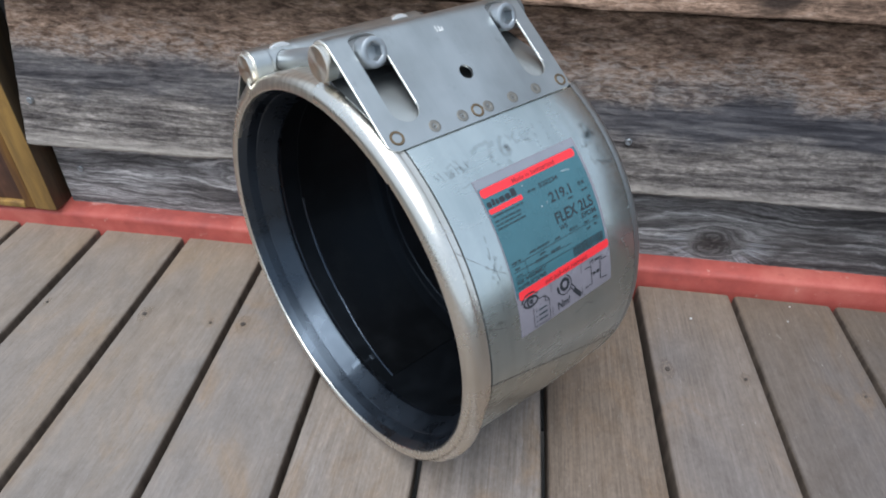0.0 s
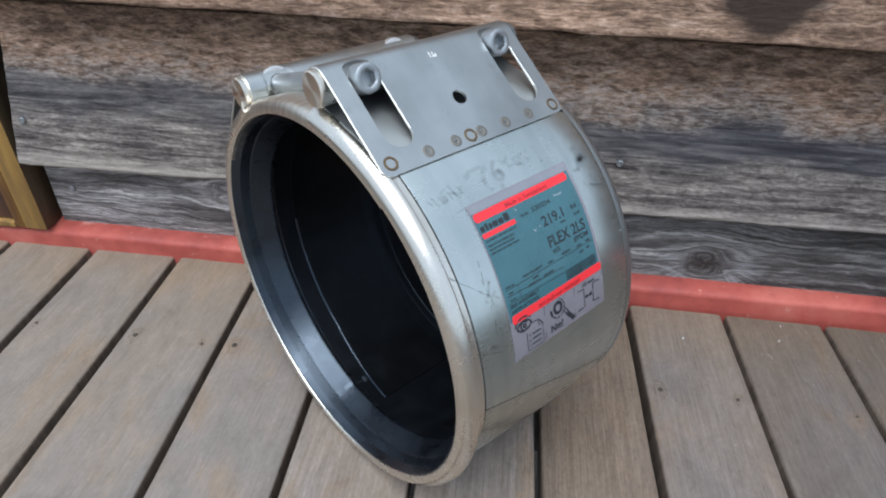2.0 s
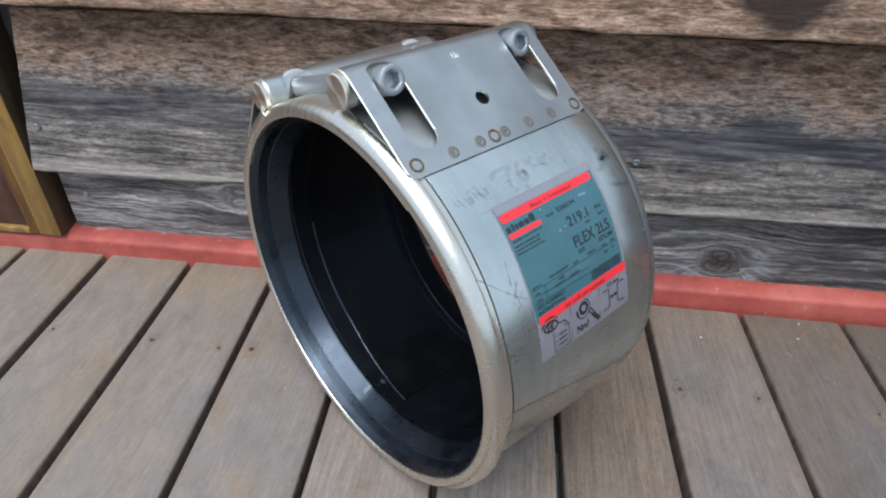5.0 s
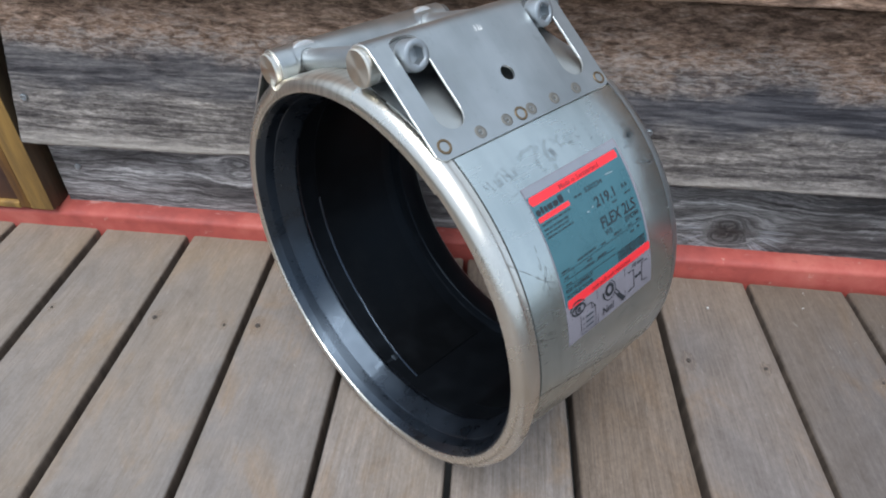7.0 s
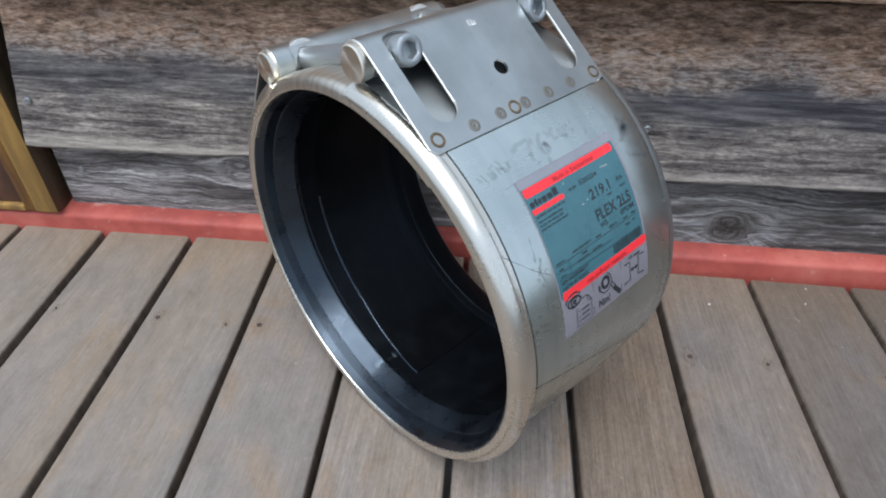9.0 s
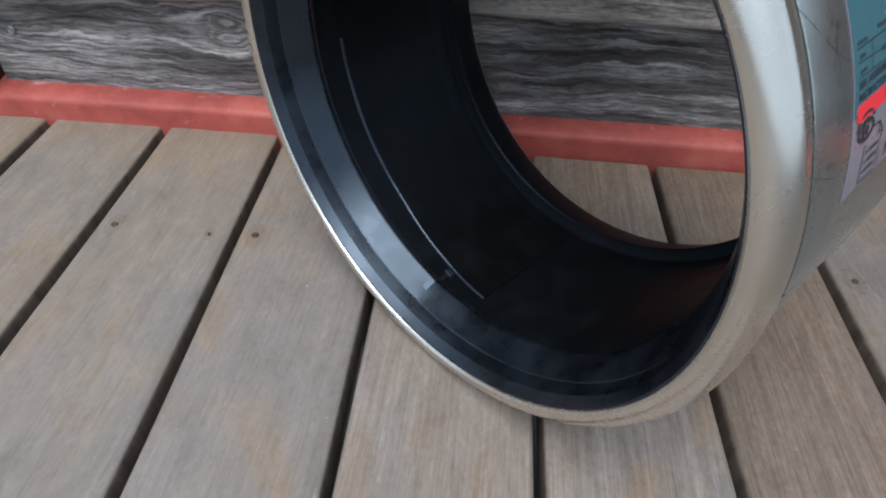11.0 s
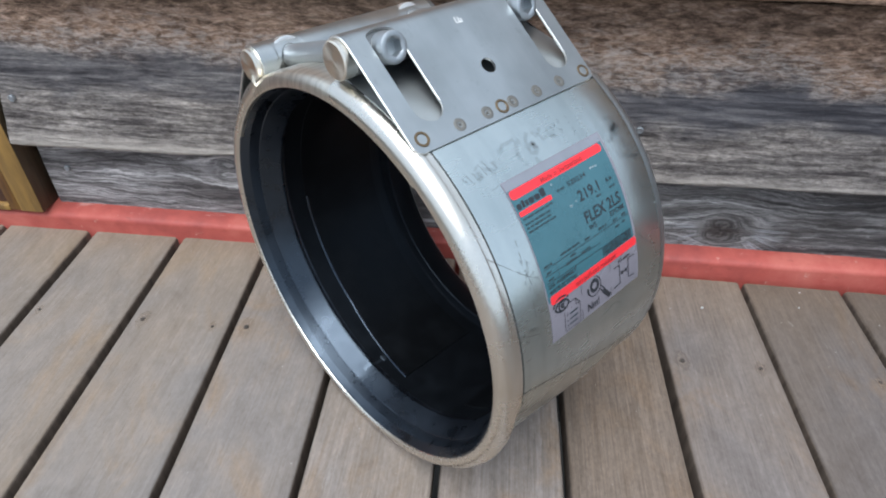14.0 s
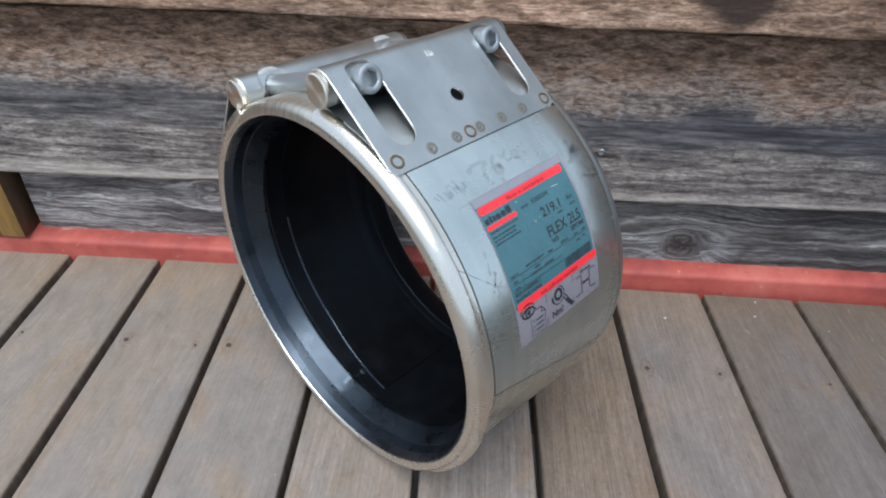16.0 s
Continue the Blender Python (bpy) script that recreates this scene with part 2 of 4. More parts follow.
def knotty_wood():
    """Grey board whose fine growth lines sweep round a dark knot."""
    k = Nodes("grey_knotty_cladding")
    tc = k.put("ShaderNodeTexCoord")
    xyz = k.put("ShaderNodeSeparateXYZ")
    k.link(tc.outputs["Object"], xyz.inputs[0])

    def op(kind, a, b=0.0, c=0.0):
        n = k.put("ShaderNodeMath")
        n.operation = kind
        for i, q in enumerate((a, b, c)):
            if hasattr(q, "links"):
                k.link(q, n.inputs[i])
            else:
                n.inputs[i].default_value = q
        return n.outputs[0]

    wob = k.noise(k.coords((4, 4, 9)), 2.0, 7, 0.62)
    flow, ring = op("MULTIPLY_ADD", wob, 0.035, xyz.outputs["Z"]), None
    for kx, kz, size, heart in ((0.530, 0.043, 0.0180, 0.0185), (0.062, 0.072, 0.012, 0.008)):
        dx = op("MULTIPLY", op("SUBTRACT", xyz.outputs["X"], kx), 0.72)
        dz = op("SUBTRACT", xyz.outputs["Z"], kz)
        r2 = op("ADD", op("ADD", op("MULTIPLY", dx, dx), op("MULTIPLY", dz, dz)), 0.00006)
        flow = op("SUBTRACT", flow, op("MULTIPLY", dz, op("DIVIDE", size * size, r2)))
        core = k.grey(op("MULTIPLY_ADD", wob, 0.014, op("SQRT", r2)), heart * 0.6 + 0.006, heart + 0.008, 1.0, 0.0)
        ring = core if ring is None else op("MAXIMUM", ring, op("MULTIPLY", core, 0.5))
    join = k.put("ShaderNodeCombineXYZ")
    k.link(op("MULTIPLY", xyz.outputs["X"], 5.0), join.inputs[0])
    k.link(op("MULTIPLY", flow, 105.0), join.inputs[2])
    lines = k.noise(join.outputs[0], 1.0, 5, 0.62)
    thread = k.noise(join.outputs[0], 3.4, 3, 0.7)
    fine = k.noise(k.coords((20, 20, 200)), 3.0, 5, 0.65)
    blot = k.noise(k.coords((1, 1, 2)), 11.0, 4, 0.6)
    c = k.ramp(lines, [(0.32, (0.034, 0.032, 0.034)), (0.46, (0.120, 0.113, 0.113)), (0.56, (0.225, 0.217, 0.217)), (0.70, (0.54, 0.53, 0.53))])
    # lighter left, darker right: the light along the board is put into the colour
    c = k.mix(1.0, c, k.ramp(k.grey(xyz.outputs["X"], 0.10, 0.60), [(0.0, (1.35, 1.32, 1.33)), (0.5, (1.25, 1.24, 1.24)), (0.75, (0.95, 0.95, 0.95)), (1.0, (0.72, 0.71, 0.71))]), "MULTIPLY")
    c = k.mix(k.ramp(lines, [(0.505, (0, 0, 0)), (0.525, (0.22, 0.22, 0.22)), (0.545, (0, 0, 0))]), c, (0.42, 0.41, 0.425))
    c = k.mix(k.ramp(lines, [(0.425, (0, 0, 0)), (0.44, (0.2, 0.2, 0.2)), (0.455, (0, 0, 0))]), c, (0.035, 0.032, 0.034))
    c = k.mix(0.85, c, k.ramp(thread, [(0.36, (0.42, 0.41, 0.40)), (0.48, (0.98, 0.97, 0.95)), (0.64, (1.62, 1.60, 1.56))]), "MULTIPLY")
    c = k.mix(k.grey(fine, 0.40, 0.5, 0.5, 0.0), c, (0.035, 0.032, 0.032))
    c = k.mix(k.grey(blot, 0.48, 0.68, 0.0, 0.6), c, (0.06, 0.052, 0.048))
    swirl = k.noise(k.coords((1, 1, 1)), 95.0, 5, 0.7, 1.5)
    c = k.mix(k.grey(ring, 0.0, 1.0, 0.0, 0.9), c, k.ramp(swirl, [(0.35, (0.018, 0.014, 0.013)), (0.55, (0.045, 0.036, 0.033)), (0.7, (0.12, 0.105, 0.10))]))
    # pale splayed fibres beside the large knot
    dx, dz = op("SUBTRACT", xyz.outputs["X"], 0.535), op("SUBTRACT", xyz.outputs["Z"], 0.047)
    fan = k.put("ShaderNodeCombineXYZ")
    k.link(op("MULTIPLY", op("ARCTAN2", dz, dx), 24.0), fan.inputs[0])
    far = op("SQRT", op("ADD", op("MULTIPLY", dx, dx), op("MULTIPLY", dz, dz)))
    k.link(op("MULTIPLY", far, 12.0), fan.inputs[1])
    ray = k.noise(fan.outputs[0], 1.0, 4, 0.65)
    reach = op("MULTIPLY", k.grey(far, 0.024, 0.032), k.grey(far, 0.038, 0.060, 1.0, 0.0))
    reach = op("MULTIPLY", reach, op("MULTIPLY", k.grey(dx, -0.060, 0.020, 0.75, 1.0), k.grey(dz, -0.006, 0.016, 1.0, 0.0)))
    c = k.mix(op("MULTIPLY", reach, k.grey(ray, 0.48, 0.62, 0.0, 0.75)), c, (0.42, 0.43, 0.46))
    k.set(c, 0.88, spec=0.2)
    k.bump(lines, 0.7, 0.002).bump(fine, 0.4, 0.0012)
    return k.m


def painted_red():
    k = Nodes("worn_red_paint")
    v = k.coords((1, 1, 1))
    n1, n2 = k.noise(v, 14.0, 6, 0.65), k.noise(v, 90.0, 5, 0.6)
    c = k.ramp(n1, [(0.3, (0.25, 0.048, 0.042)), (0.5, (0.40, 0.081, 0.063)), (0.72, (0.50, 0.140, 0.108))])
    c = k.mix(k.grey(n2, 0.66, 0.74, 0.0, 0.6), c, (0.55, 0.36, 0.30))
    tc = k.put("ShaderNodeTexCoord")
    xyz = k.put("ShaderNodeSeparateXYZ")
    k.link(tc.outputs["Object"], xyz.inputs[0])
    worn = k.noise(k.coords((1, 3, 3)), 55.0, 5, 0.7, 0.4)
    ridge = k.put("ShaderNodeMath")
    ridge.operation = "MULTIPLY_ADD"
    k.link(worn, ridge.inputs[0])
    ridge.inputs[1].default_value = 0.030
    k.link(xyz.outputs["Z"], ridge.inputs[2])
    c = k.mix(k.grey(ridge.outputs[0], 0.0395, 0.0425, 0.0, 0.55), c, (0.60, 0.34, 0.30))
    c = k.mix(k.grey(worn, 0.30, 0.42, 0.5, 0.0), c, (0.20, 0.045, 0.035))
    k.set(c, k.grey(n2, 0.3, 0.7, 0.45, 0.7), spec=0.4)
    k.bump(n2, 0.25, 0.001).bump(n1, 0.3, 0.003)
    return k.m


def stained_timber(name, base, dark):
    k = Nodes(name)
    n = k.noise(k.coords((40, 40, 4)), 3.0, 6, 0.65)
    m = k.noise(k.coords((1, 1, 1)), 30.0, 5, 0.6)
    c = k.ramp(n, [(0.3, dark), (0.6, base), (0.85, tuple(min(1, x * 1.35) for x in base))])
    c = k.mix(k.grey(m, 0.58, 0.75, 0.0, 0.6), c, dark)
    k.set(c, 0.5, spec=0.4).bump(n, 0.4, 0.001)
    return k.m


def steel(name, base, rough, grain=(1, 1, 1), tint=None, smudge=0.5, relief=0.05, spots=0.3, bands=0.0, ribs=0.0):
    """Stainless sheet: a fine grain, soft smudges in the gloss, faint stains in the colour."""
    k = Nodes(name)
    g = k.noise(k.coords(grain), 300.0, 3, 0.6)
    s = k.noise(k.coords((1, 1, 1)), 24.0, 3, 0.5)
    s2 = k.noise(k.coords((1, 1, 1)), 140.0, 4, 0.6)
    tint = tint or tuple(x * 0.86 for x in base)
    c = k.mix(k.grey(s, 0.38, 0.72, 0.0, smudge), base, tint)
    c = k.mix(k.grey(s2, 0.62, 0.8, 0.0, spots * smudge), c, tuple(x * 0.7 for x in base))
    if bands:
        # soft wiped streaks that run round the sheet
        b = k.noise(k.coords((7, 95, 7)), 1.0, 5, 0.62, 0.3)
        c = k.mix(bands, c, k.ramp(b, [(0.30, (0.70, 0.72, 0.72)), (0.47, (0.96, 0.97, 0.97)), (0.70, (1.14, 1.13, 1.12))]), "MULTIPLY")
    if ribs:
        # short rubbed lines across the bent edge
        b = k.noise(k.coords((330, 3, 45)), 1.0, 3, 0.6)
        c = k.mix(ribs, c, k.ramp(b, [(0.34, (0.52, 0.50, 0.46)), (0.50, (0.97, 0.97, 0.96)), (0.64, (1.2, 1.2, 1.2))]), "MULTIPLY")
    mixr = k.mix(0.5, k.grey(s, 0.3, 0.7, rough * 0.8, rough * 1.3), k.grey(g, 0.3, 0.7, rough * 0.92, rough * 1.1))
    k.set(c, mixr, metal=1.0)
    k.bump(g, relief, 0.0002)
    return k.m


def rubber(name, base, rough, spec=0.5, haze=2.1):
    """Black rubber with paler patches that put mottled reflections into the colour."""
    k = Nodes(name)
    n, f = k.noise(k.coords((1, 1, 1)), 45.0, 5, 0.65), k.noise(k.coords((1, 1, 1)), 420.0, 3, 0.6)
    c = k.mix(k.grey(n, 0.45, 0.72, 0.0, 0.8), base, tuple(x * haze for x in base))
    k.set(c, k.grey(n, 0.35, 0.68, rough - 0.02 * haze, rough + 0.045 * haze), spec=spec)
    # blue cast of the highlights put into the reflection tint
    k.b.inputs["Specular Tint"].default_value = (0.64, 0.80, 1.0, 1)
    k.bump(f, 0.06, 0.0003)
    return k.m


def film(name, base, rough=0.32, vary=0.12):
    """Printed plastic film or ink."""
    k = Nodes(name)
    n = k.noise(k.coords((1, 1, 1)), 60.0, 4, 0.6)
    c = k.mix(k.grey(n, 0.4, 0.7, 0.0, 1.0), base, tuple(x * (1 - vary) for x in base))
    k.set(c, k.grey(n, 0.3, 0.7, rough - 0.05, rough + 0.1), spec=0.5)
    return k.m


def plain(name, base, rough=0.6, metal=0.0):
    k = Nodes(name)
    n = k.noise(k.coords((1, 1, 1)), 12.0, 5, 0.6)
    c = k.mix(k.grey(n, 0.35, 0.7), base, tuple(x * 0.65 for x in base))
    k.set(c, rough, metal=metal)
    return k.m


M_DECK = deck_wood()
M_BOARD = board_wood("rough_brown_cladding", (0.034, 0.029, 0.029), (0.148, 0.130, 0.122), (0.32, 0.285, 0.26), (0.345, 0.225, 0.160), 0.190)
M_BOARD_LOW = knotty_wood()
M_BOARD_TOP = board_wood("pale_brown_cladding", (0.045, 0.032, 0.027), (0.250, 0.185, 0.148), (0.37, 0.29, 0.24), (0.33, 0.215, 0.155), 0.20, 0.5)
M_RED = painted_red()
M_YELLOW = stained_timber("yellow_stained_timber", (0.33, 0.19, 0.055), (0.14, 0.080, 0.030))
M_ORANGE = stained_timber("orange_brown_timber", (0.20, 0.095, 0.025), (0.085, 0.038, 0.018))
M_REDBROWN = stained_timber("red_brown_timber", (0.12, 0.055, 0.035), (0.05, 0.026, 0.02))
M_BROWN = stained_timber("shaded_side_timber", (0.085, 0.058, 0.032), (0.035, 0.025, 0.017))
M_SIDE = stained_timber("shaded_plank_side", (0.145, 0.114, 0.092), (0.066, 0.051, 0.042))
M_SOIL = plain("dark_soil", (0.05, 0.042, 0.034), 0.95)
M_CASE = steel("satin_stainless_sheet", (0.615, 0.66, 0.648), 0.26, (1, 0.04, 1), (0.47, 0.535, 0.535), 0.85, 0.0, 0.12, 0.45)
M_LIP = steel("polished_rolled_lip", (0.80, 0.765, 0.705), 0.27, (1, 1, 1), (0.62, 0.575, 0.49), 0.6, 0.004, 0.25, 0.3)
M_PLATE = steel("pickled_stainless_plate", (0.49, 0.51, 0.51), 0.36, (1, 0.05, 1), (0.33, 0.35, 0.355), 1.0, 0.02, 0.8, 0.25)
M_BRIDGE = steel("scuffed_bridge_sheet", (0.80, 0.77, 0.70), 0.36, (1, 0.03, 1), (0.62, 0.57, 0.47), 0.7, 0.02, 0.3, ribs=0.4)
M_FOLD = steel("matt_inner_sheet", (0.42, 0.44, 0.44), 0.48)
# paler than the sheet: the edges' highlight is put into the colour
M_EDGE = steel("highlit_edge_steel", (0.86, 0.85, 0.83), 0.42)
M_PIN = steel("turned_steel_pin", (0.82, 0.77, 0.68), 0.30, (1, 1, 1), None, 0.3)
turn = M_PIN.node_tree.nodes.new("ShaderNodeTangent")
turn.direction_type, turn.axis = "RADIAL", "Y"
M_PIN.node_tree.links.new(turn.outputs[0], M_PIN.node_tree.nodes["Principled BSDF"].inputs["Tangent"])
M_PIN.node_tree.nodes["Principled BSDF"].inputs["Anisotropic"].default_value = 0.85
# darker than the pin ends: shade inside the loop put into the colour
M_BODY = steel("shaded_pin_steel", (0.22, 0.225, 0.225), 0.45)
M_BOLT = steel("galvanised_bolt", (0.46, 0.49, 0.51), 0.46)
M_BURN = steel("heat_tinted_weld", (0.22, 0.16, 0.10), 0.5, (1, 1, 1), (0.12, 0.08, 0.05), 0.9)
M_SPOT = steel("pressed_weld_dimple", (0.26, 0.245, 0.22), 0.5)
M_SCRATCH = steel("fine_scratch", (0.22, 0.21, 0.19), 0.5)
M_SCRATCH.node_tree.nodes["Principled BSDF"].inputs["Alpha"].default_value = 0.5
M_GRIME = plain("dark_joint_fill", (0.045, 0.045, 0.045), 0.8)
M_DARKGAP = plain("dark_backing", (0.07, 0.065, 0.064), 0.8)
M_RUBBER = rubber("black_rubber", (0.0035, 0.0043, 0.006), 0.28, 0.90, 3.2)
M_DULL = rubber("dull_black_rubber", (0.0034, 0.0040, 0.0050), 0.42, 0.17)
M_CUT = rubber("greyed_cut_rubber", (0.009, 0.011, 0.014), 0.35, 0.6)
M_GLOSS = rubber("smooth_black_edge", (0.004, 0.005, 0.008), 0.16, 0.9)
M_STRIP = rubber("black_liner", (0.0034, 0.0038, 0.0044), 0.34, 0.12)
M_FILM = film("clear_grey_film", (0.205, 0.192, 0.22), 0.3)
M_TEAL = film("teal_print", (0.043, 0.125, 0.152), 0.22)
M_BORDER = film("pale_grey_print", (0.205, 0.215, 0.245), 0.3)
M_INK = film("dark_ink", (0.018, 0.022, 0.028), 0.4)
M_FAINT = film("faded_ink", (0.020, 0.038, 0.046), 0.4)
M_NEON = film("bright_red_print", (0.80, 0.030, 0.040), 0.35, 0.05)
M_REDINK = film("dull_red_ink", (0.30, 0.02, 0.025), 0.35)
M_MARKER = steel("smudged_marker", (0.14, 0.155, 0.16), 0.5)
M_MARKER.node_tree.nodes["Principled BSDF"].inputs["Alpha"].default_value = 0.22
M_SMEAR = steel("grey_smear", (0.13, 0.145, 0.15), 0.5)
M_SMEAR.node_tree.nodes["Principled BSDF"].inputs["Alpha"].default_value = 0.085
M_WRITE = steel("faded_marker", (0.20, 0.225, 0.235), 0.5)
M_WRITE.node_tree.nodes["Principled BSDF"].inputs["Alpha"].default_value = 0.12
M_SCUFF = film("pale_print_spot", (0.40, 0.47, 0.50), 0.4)
M_SCUFF.node_tree.nodes["Principled BSDF"].inputs["Alpha"].default_value = 0.4
M_WHITE = film("white_paint_mark", (0.75, 0.75, 0.74), 0.5)
M_CHIP = film("greyed_white_paint", (0.55, 0.54, 0.52), 0.6)
M_NAIL = steel("weathered_nail", (0.42, 0.45, 0.48), 0.45)
M_STAIN = plain("rust_stained_wood", (0.27, 0.175, 0.10), 0.85)
M_STAIN.node_tree.nodes["Principled BSDF"].inputs["Alpha"].default_value = 0.13
M_RUST = plain("rusted_nail", (0.075, 0.062, 0.055), 0.7, 0.3)


# ---------------- mesh helpers ----------------
def part(name, bm, material, parent=None, label="", smooth=True, angle=0.6, edge=None, flat=None):
    me = bpy.data.meshes.new(name)
    bmesh.ops.recalc_face_normals(bm, faces=bm.faces)
    bm.normal_update()
    for f in bm.faces:
        f.smooth = smooth and not (flat and abs(f.normal.dot(flat)) > 0.9995)
    for e in bm.edges:
        if len(e.link_faces) == 2 and e.calc_face_angle(0.0) > angle:
            e.smooth = False
    bm.to_mesh(me)
    bm.free()
    me.materials.append(material)
    if edge:
        me.materials.append(edge)
    ob = new(name, me)
    ob.parent = parent
    return tagged(ob, label)


def empty(name):
    ob = new(name)
    ob.empty_display_size = 0.05
    return ob


def add_box(bm, x0, x1, y0, y1, z0, z1, bevel=0.0, segs=2):
    r = bmesh.ops.create_cube(bm, size=1.0)
    for v in r["verts"]:
        v.co = Vector(((x0 + x1) / 2 + v.co.x * (x1 - x0), (y0 + y1) / 2 + v.co.y * (y1 - y0), (z0 + z1) / 2 + v.co.z * (z1 - z0)))
    if bevel:
        es = list({e for v in r["verts"] for e in v.link_edges})
        bmesh.ops.bevel(bm, geom=es, offset=bevel, segments=segs, affect="EDGES", profile=0.5)
    return bm


def box(*a, **k):
    return add_box(bmesh.new(), *a, **k)


def ring_strip(bm, loops, close_loop=True, caps=True):
    """Skins a list of vertex loops; each loop is a list of points."""
    rows = [[bm.verts.new(p) for p in lp] for lp in loops]
    n = len(rows[0])
    for a, b in zip(rows, rows[1:]):
        for i in range(n if close_loop else n - 1):
            j = (i + 1) % n
            bm.faces.new((a[i], a[j], b[j], b[i]))
    if caps and close_loop:
        bm.faces.new(rows[0][::-1])
        bm.faces.new(rows[-1])
    return bm


def rod(bm, p, q, radius, n=32, chamfer=0.0, inset=None):
    """A round bar from p to q with chamfered ends."""
    p, q = Vector(p), Vector(q)
    ax = (q - p).normalized()
    s = ax.orthogonal().normalized()
    t = ax.cross(s)
    stops = [(0, radius - chamfer), (chamfer, radius), ((q - p).length - chamfer, radius), ((q - p).length, radius - chamfer)] if chamfer else [(0, radius), ((q - p).length, radius)]
    loops = [[p + ax * d + (s * math.cos(2 * math.pi * i / n) + t * math.sin(2 * math.pi * i / n)) * r for i in range(n)] for d, r in stops]
    return ring_strip(bm, loops)


# ---------------- ground and deck ----------------
bm = bmesh.new()
for x, y in ((-400, -400), (400, -400), (400, 400), (-400, 400)):
    bm.verts.new((x, y, -0.42))
bm.faces.new(bm.verts)
tagged(part("ground", bm, M_SOIL), "dark bare soil under and around the deck", "ground", kind="structure")

floor = tagged(empty("floor"), "weathered grey-brown hardwood deck with narrow gaps", "deck", kind="structure")
# each gap: its middle at the wall, its drift for each metre towards the camera, its width
GAPS = [(-0.461, 0.03, 0.006), (-0.368, 0.03, 0.006), (-0.276, 0.03, 0.006), (-0.184, 0.030, 0.006), (-0.0922, 0.032, 0.0080), (0.0010, 0.027, 0.0070), (0.0931, 0.0415, 0.0058), (0.1885, 0.029, 0.0050), (0.2845, 0.022, 0.0046),
        (0.3748, 0.0235, 0.0046), (0.4643, 0.022, 0.0060), (0.5567, 0.022, 0.0042), (0.6497, 0.028, 0.0050), (0.742, 0.028, 0.005), (0.834, 0.028, 0.005), (0.926, 0.028, 0.005), (1.018, 0.028, 0.005), (1.110, 0.028, 0.005)]


def plank_mesh(x0, k0, g0, x1, k1, g1, seed):
    """One deck board: a cupped, slightly wavy top with worn round edges, ends at the wall."""
    rnd = random.Random(seed)
    bm = bmesh.new()
    ys = [0.004 - 0.0012 * rnd.random()] + [-0.015 * i for i in range(1, 44)] + [-0.66 - 0.16 * i for i in range(13)]
    prof = [(0.0, -0.022, 0), (0.0, -0.0035, 0), (0.0006, -0.0016, 0), (0.0022, -0.0004, 0)]
    cols = [0.16, 0.33, 0.5, 0.67, 0.84]
    loops = []
    for y in ys:
        d = min(0.0, y)
        xa, xb = x0 - k0 * d + g0 / 2, x1 - k1 * d - g1 / 2
        wig = 0.0006 * noise.noise(Vector((seed * 3.1, y * 9, 0)))
        wig2 = 0.0006 * noise.noise(Vector((seed * 5.7, y * 9, 4)))
        w = xb - xa
        lp = []
        for i, (dx, z, _) in enumerate(prof):
            lp.append(Vector((xa + dx + wig, y, z)))
        for c in cols:
            z = -0.0004 * (1 - 4 * (c - 0.5) ** 2) + 0.0003 * noise.noise(Vector((c * 3 + seed, y * 14, seed)))
            lp.append(Vector((xa + c * w, y, z)))
        for dx, z, _ in reversed(prof):
            lp.append(Vector((xb - dx + wig2, y, z)))
        loops.append(lp)
    ring_strip(bm, loops)
    bm.normal_update()
    # sides take a darker material: the gaps' shade is put into its colour
    for f in bm.faces:
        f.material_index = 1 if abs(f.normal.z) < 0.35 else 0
    return bm


planks = []
# bleached boards on one hand, browner and darker ones on the other
TONES = [(0.79, 0.79, 0.79, 0.2)] * 5 + [(0.79, 0.79, 0.79, 0.15), (0.79, 0.78, 0.775, 0.2), (0.80, 0.785, 0.775, 0.6), (0.77, 0.75, 0.745, 0.95), (0.61, 0.56, 0.525, 1.0), (0.65, 0.63, 0.64, 0.5), (0.50, 0.485, 0.495, 0.4), (0.43, 0.415, 0.415, 0.4)] + [(0.38, 0.36, 0.35, 0.4)] * 5
for i, (ga, gb) in enumerate(zip(GAPS, GAPS[1:])):
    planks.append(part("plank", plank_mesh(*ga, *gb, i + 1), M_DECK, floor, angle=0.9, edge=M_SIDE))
    planks[-1].color = TONES[i]


def nail_head(bm, x, y, z, r, up="z"):
    """A small domed head with a dimple."""
    loops = []
    for d, q in ((-0.002, 1.0), (0.0002, 1.0), (0.0006, 0.8), (0.0003, 0.35), (0.0001, 0.1)):
        pts = []
        for k in range(14):
            a = 2 * math.pi * k / 14
            c, s = math.cos(a) * r * q, math.sin(a) * r * q
            pts.append(Vector((x + c, y + s, z + d)) if up == "z" else Vector((x + c, y - d, z + s)))
        loops.append(pts)
    return ring_strip(bm, loops)


def rust_stain(x, y, r):
    """A thin ragged patch on the board."""
    ring = []
    for k in range(22):
        a = 2 * math.pi * k / 22
        q = r * (1 + 0.35 * noise.noise(Vector((x * 90, k * 0.7, y * 90))))
        ring.append((x + math.cos(a) * q * 0.8, y + math.sin(a) * q * 1.5))
    return ring_strip(bmesh.new(), [[Vector((a, b, z)) for a, b in ring] for z in (-0.0006, 0.00008)])


